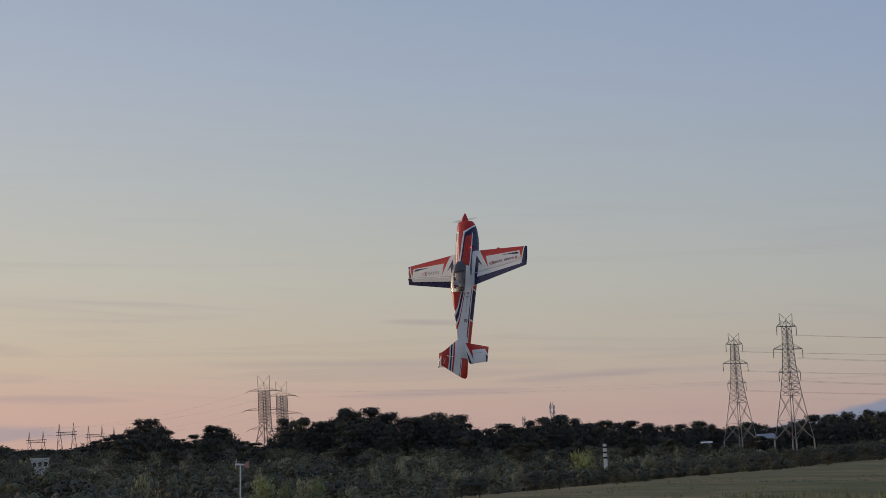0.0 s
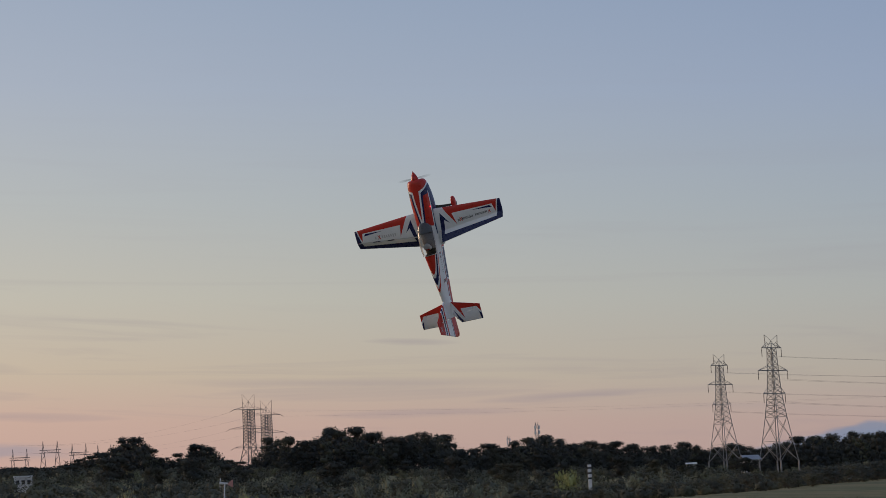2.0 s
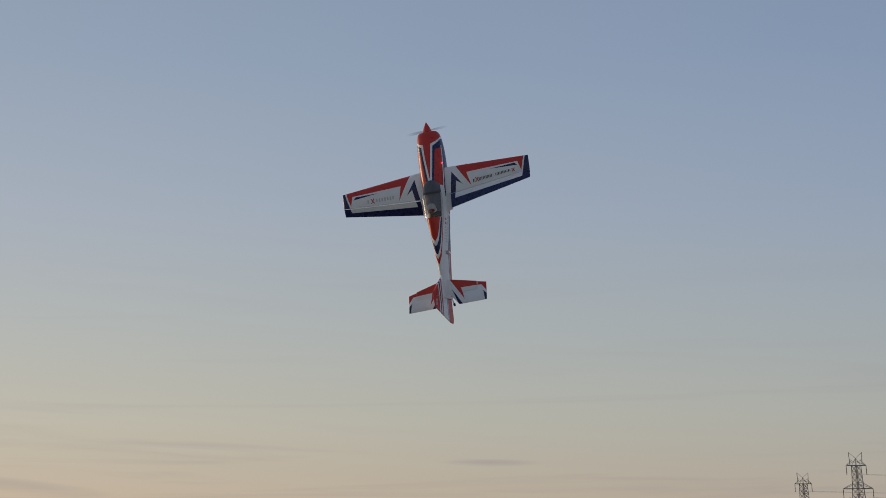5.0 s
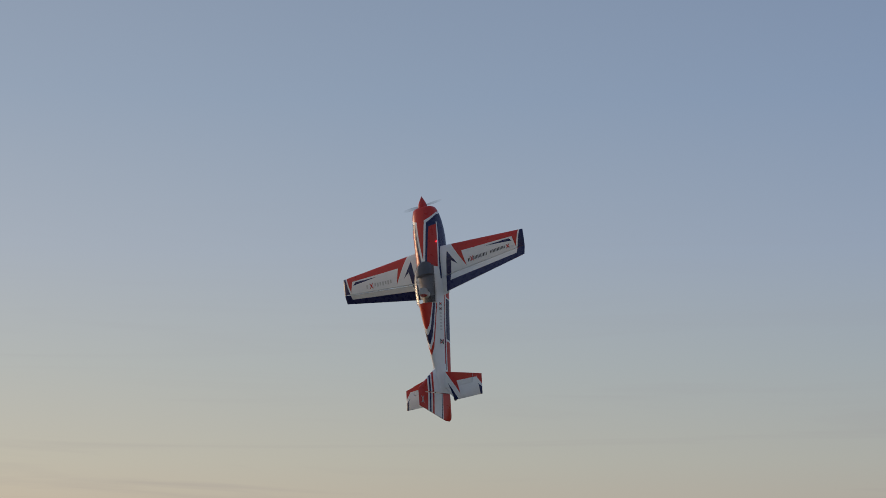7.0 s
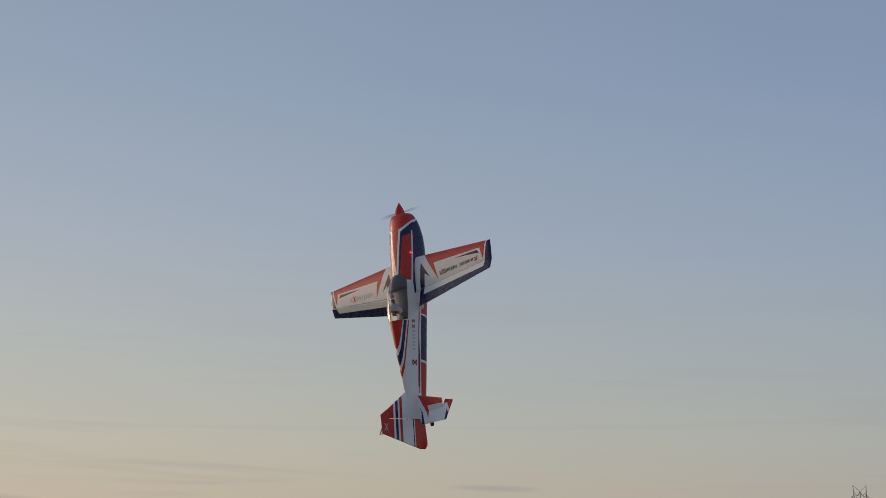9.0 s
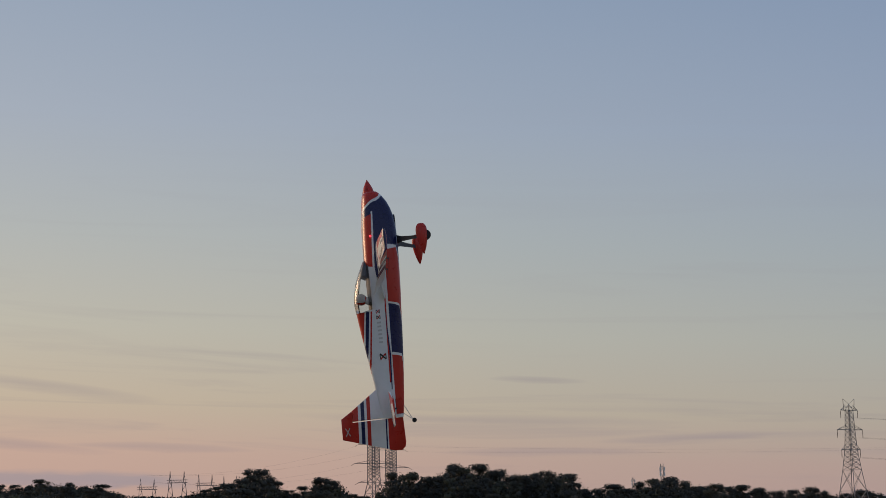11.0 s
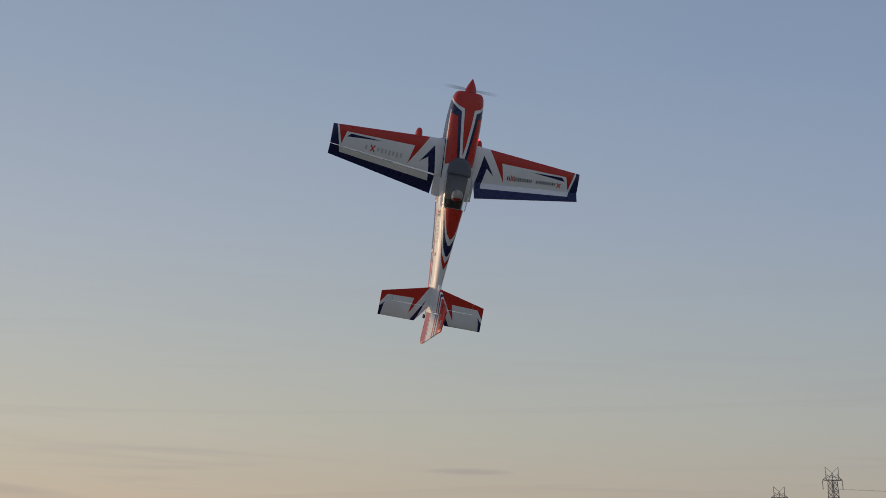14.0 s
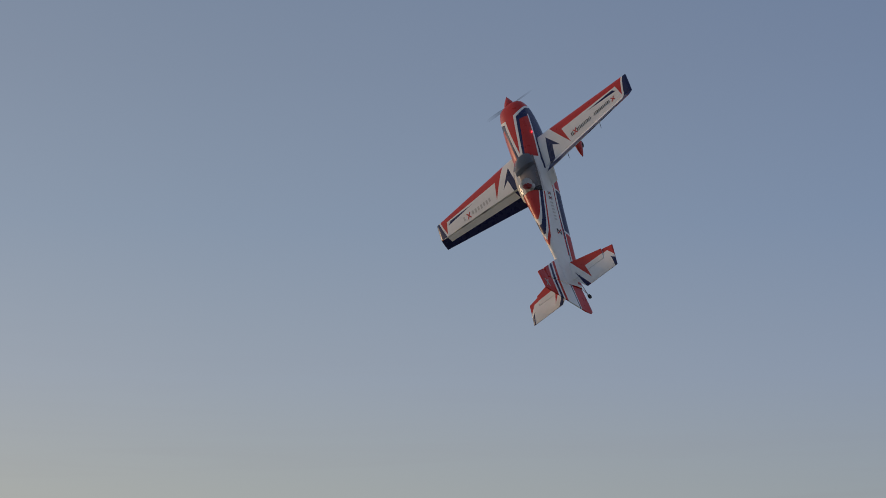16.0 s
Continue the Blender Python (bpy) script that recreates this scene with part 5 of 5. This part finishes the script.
# ---- what moves ----
def motions():
    rows = [
        (0.0, -0.057, 17.303, 3.284, -35.91, -84.51, 82.86),
        (0.5, 0.067, 17.464, 3.397, -155.80, -76.46, -155.58),
        (1.0, -0.022, 17.400, 3.363, 176.20, -70.95, -126.71),
        (1.5, -0.163, 17.070, 3.541, -133.39, -83.25, -168.82),
        (2.0, -0.233, 16.772, 3.785, -154.70, -70.98, -142.31),
        (2.5, -0.450, 16.415, 3.819, -172.58, -74.27, -119.00),
        (3.0, -0.573, 15.871, 3.926, -170.59, -83.58, -124.62),
        (5.3, -0.733, 13.550, 4.617, -102.91, -82.51, 174.68),
        (5.5, -0.738, 13.456, 4.595, -124.95, -81.26, -161.82),
        (6.0, -0.723, 13.130, 4.232, -158.60, -76.34, -130.61),
        (6.5, -0.672, 12.740, 3.994, -147.99, -80.68, -152.25),
        (7.0, -0.664, 12.412, 4.032, -109.74, -82.75, 166.66),
        (7.5, -0.640, 12.168, 4.046, -134.59, -78.88, -171.73),
        (8.0, -0.665, 11.940, 3.956, -157.51, -75.39, -153.17),
        (8.5, -0.746, 11.661, 3.844, -145.05, -79.02, -166.63),
        (9.0, -0.825, 11.418, 3.644, -123.12, -83.75, 168.04),
        (9.2, -0.819, 11.412, 3.538, -155.72, -81.02, -161.40),
        (11.3, -1.225, 10.362, 2.920, -158.11, -80.92, 160.67),
        (11.5, -1.260, 10.291, 2.924, -157.75, -79.04, 156.32),
        (11.7, -1.309, 10.267, 2.971, -160.66, -76.01, 153.63),
        (12.0, -1.428, 10.222, 3.115, -158.82, -75.76, 135.59),
        (12.2, -1.535, 10.222, 3.236, -148.87, -78.77, 114.28),
        (12.5, -1.648, 10.298, 3.296, -116.74, -80.45, 64.92),
        (12.7, -1.652, 10.360, 3.302, -115.79, -78.23, 42.70),
        (13.0, -1.548, 10.411, 3.427, -137.68, -74.85, 22.92),
        (13.3, -1.319, 10.456, 3.562, -170.08, -72.13, 10.01),
        (13.5, -1.085, 10.494, 3.666, 175.08, -71.79, -6.80),
        (13.7, -0.817, 10.579, 3.826, 166.83, -73.14, -28.39),
        (14.0, -0.345, 10.523, 4.071, 148.93, -76.55, -38.76),
        (14.2, -0.022, 10.406, 4.157, 138.63, -79.08, -38.67),
        (14.5, 0.469, 10.256, 4.294, 138.17, -85.66, -53.27),
        (15.0, 0.720, 10.045, 4.511, 71.91, -88.34, -5.70),
        (15.2, 0.839, 9.930, 4.542, -3.55, -85.58, 64.10),
        (15.5, 0.987, 9.871, 4.665, -53.85, -75.41, 105.83),
        (15.7, 1.054, 9.882, 4.804, -68.15, -69.47, 116.02),
        (16.0, 1.193, 9.997, 4.915, -81.64, -66.17, 125.43),
    ]
    walk(plane, [(t, TILT @ pose(*p)) for t, *p in rows])
    # left aileron, elevators, rudder and right aileron, in degrees
    flaps = [
        (0.0, -10, 6, 2, 8),
        (0.5, -24, 11, -4, 35),
        (1.0, -30, -10, 1, 47),
        (1.5, -12, 20, -0, 23),
        (2.0, -25, -1, -2, 29),
        (2.5, -10, -15, 8, 15),
        (3.0, -14, 4, 11, 14),
        (5.3, -12, 14, -1, 16),
        (5.5, -8, 6, 3, 14),
        (6.0, -22, -4, 3, 27),
        (6.5, -21, -2, 4, 29),
        (7.0, -16, 7, 3, 14),
        (7.5, -13, 15, 0, 27),
        (8.0, -35, -5, 7, 40),
        (8.5, -32, -0, 1, 36),
        (9.0, -15, 29, -3, 19),
        (9.2, -23, 17, -1, 27),
        (11.3, 0, 0, 7, 32),
        (11.5, 0, 0, 7, 35),
        (11.7, -23, 0, 10, 22),
        (12.0, 6, -9, 4, -6),
        (12.2, 4, -10, 1, -10),
        (12.5, 10, -2, -2, -18),
        (12.7, 9, 4, 1, 0),
        (13.0, 23, 1, -0, -21),
        (13.3, 27, 0, 2, 0),
        (13.5, 24, 0, 13, -34),
        (13.7, -8, -4, 4, 4),
        (14.0, -15, -0, 5, 35),
        (14.2, -3, 2, 10, 9),
        (14.5, -14, -6, 8, 32),
        (15.0, -31, -6, 13, 31),
        (15.2, -33, 0, 23, 35),
        (15.5, -32, 10, 13, 31),
        (15.7, -26, 15, -3, 40),
        (16.0, -30, 9, -7, 42),
    ]
    for side in (1, -1):
        ail, ele = moving["aileron", side], moving["elevator", side]
        p, q = ail.location.copy(), ele.location.copy()
        h0, h1 = wing_xy(0.163, 0.656, side), wing_xy(1.0, 0.656, side)
        axis = Vector((h1[0] - h0[0], h1[1] - h0[1], 0)).normalized() * side
        walk(ail, [(t, Matrix.Translation(p) @ Matrix.Rotation(radians(l if side > 0 else g), 4, axis)) for t, l, e, r, g in flaps])
        walk(ele, [(t, Matrix.Translation(q) @ Matrix.Rotation(radians(e), 4, "Y")) for t, l, e, r, g in flaps])
    p = moving["rudder"].location.copy()
    walk(moving["rudder"], [(t, Matrix.Translation(p) @ Matrix.Rotation(radians(-r), 4, "Z")) for t, l, e, r, g in flaps])
    p = moving["propeller"].location.copy()
    walk(moving["propeller"], [(0.1 * i, Matrix.Translation(p) @ Matrix.Rotation(radians(7 * math.sin(i * 1.7)), 4, "X")) for i in range(161)])


motions()
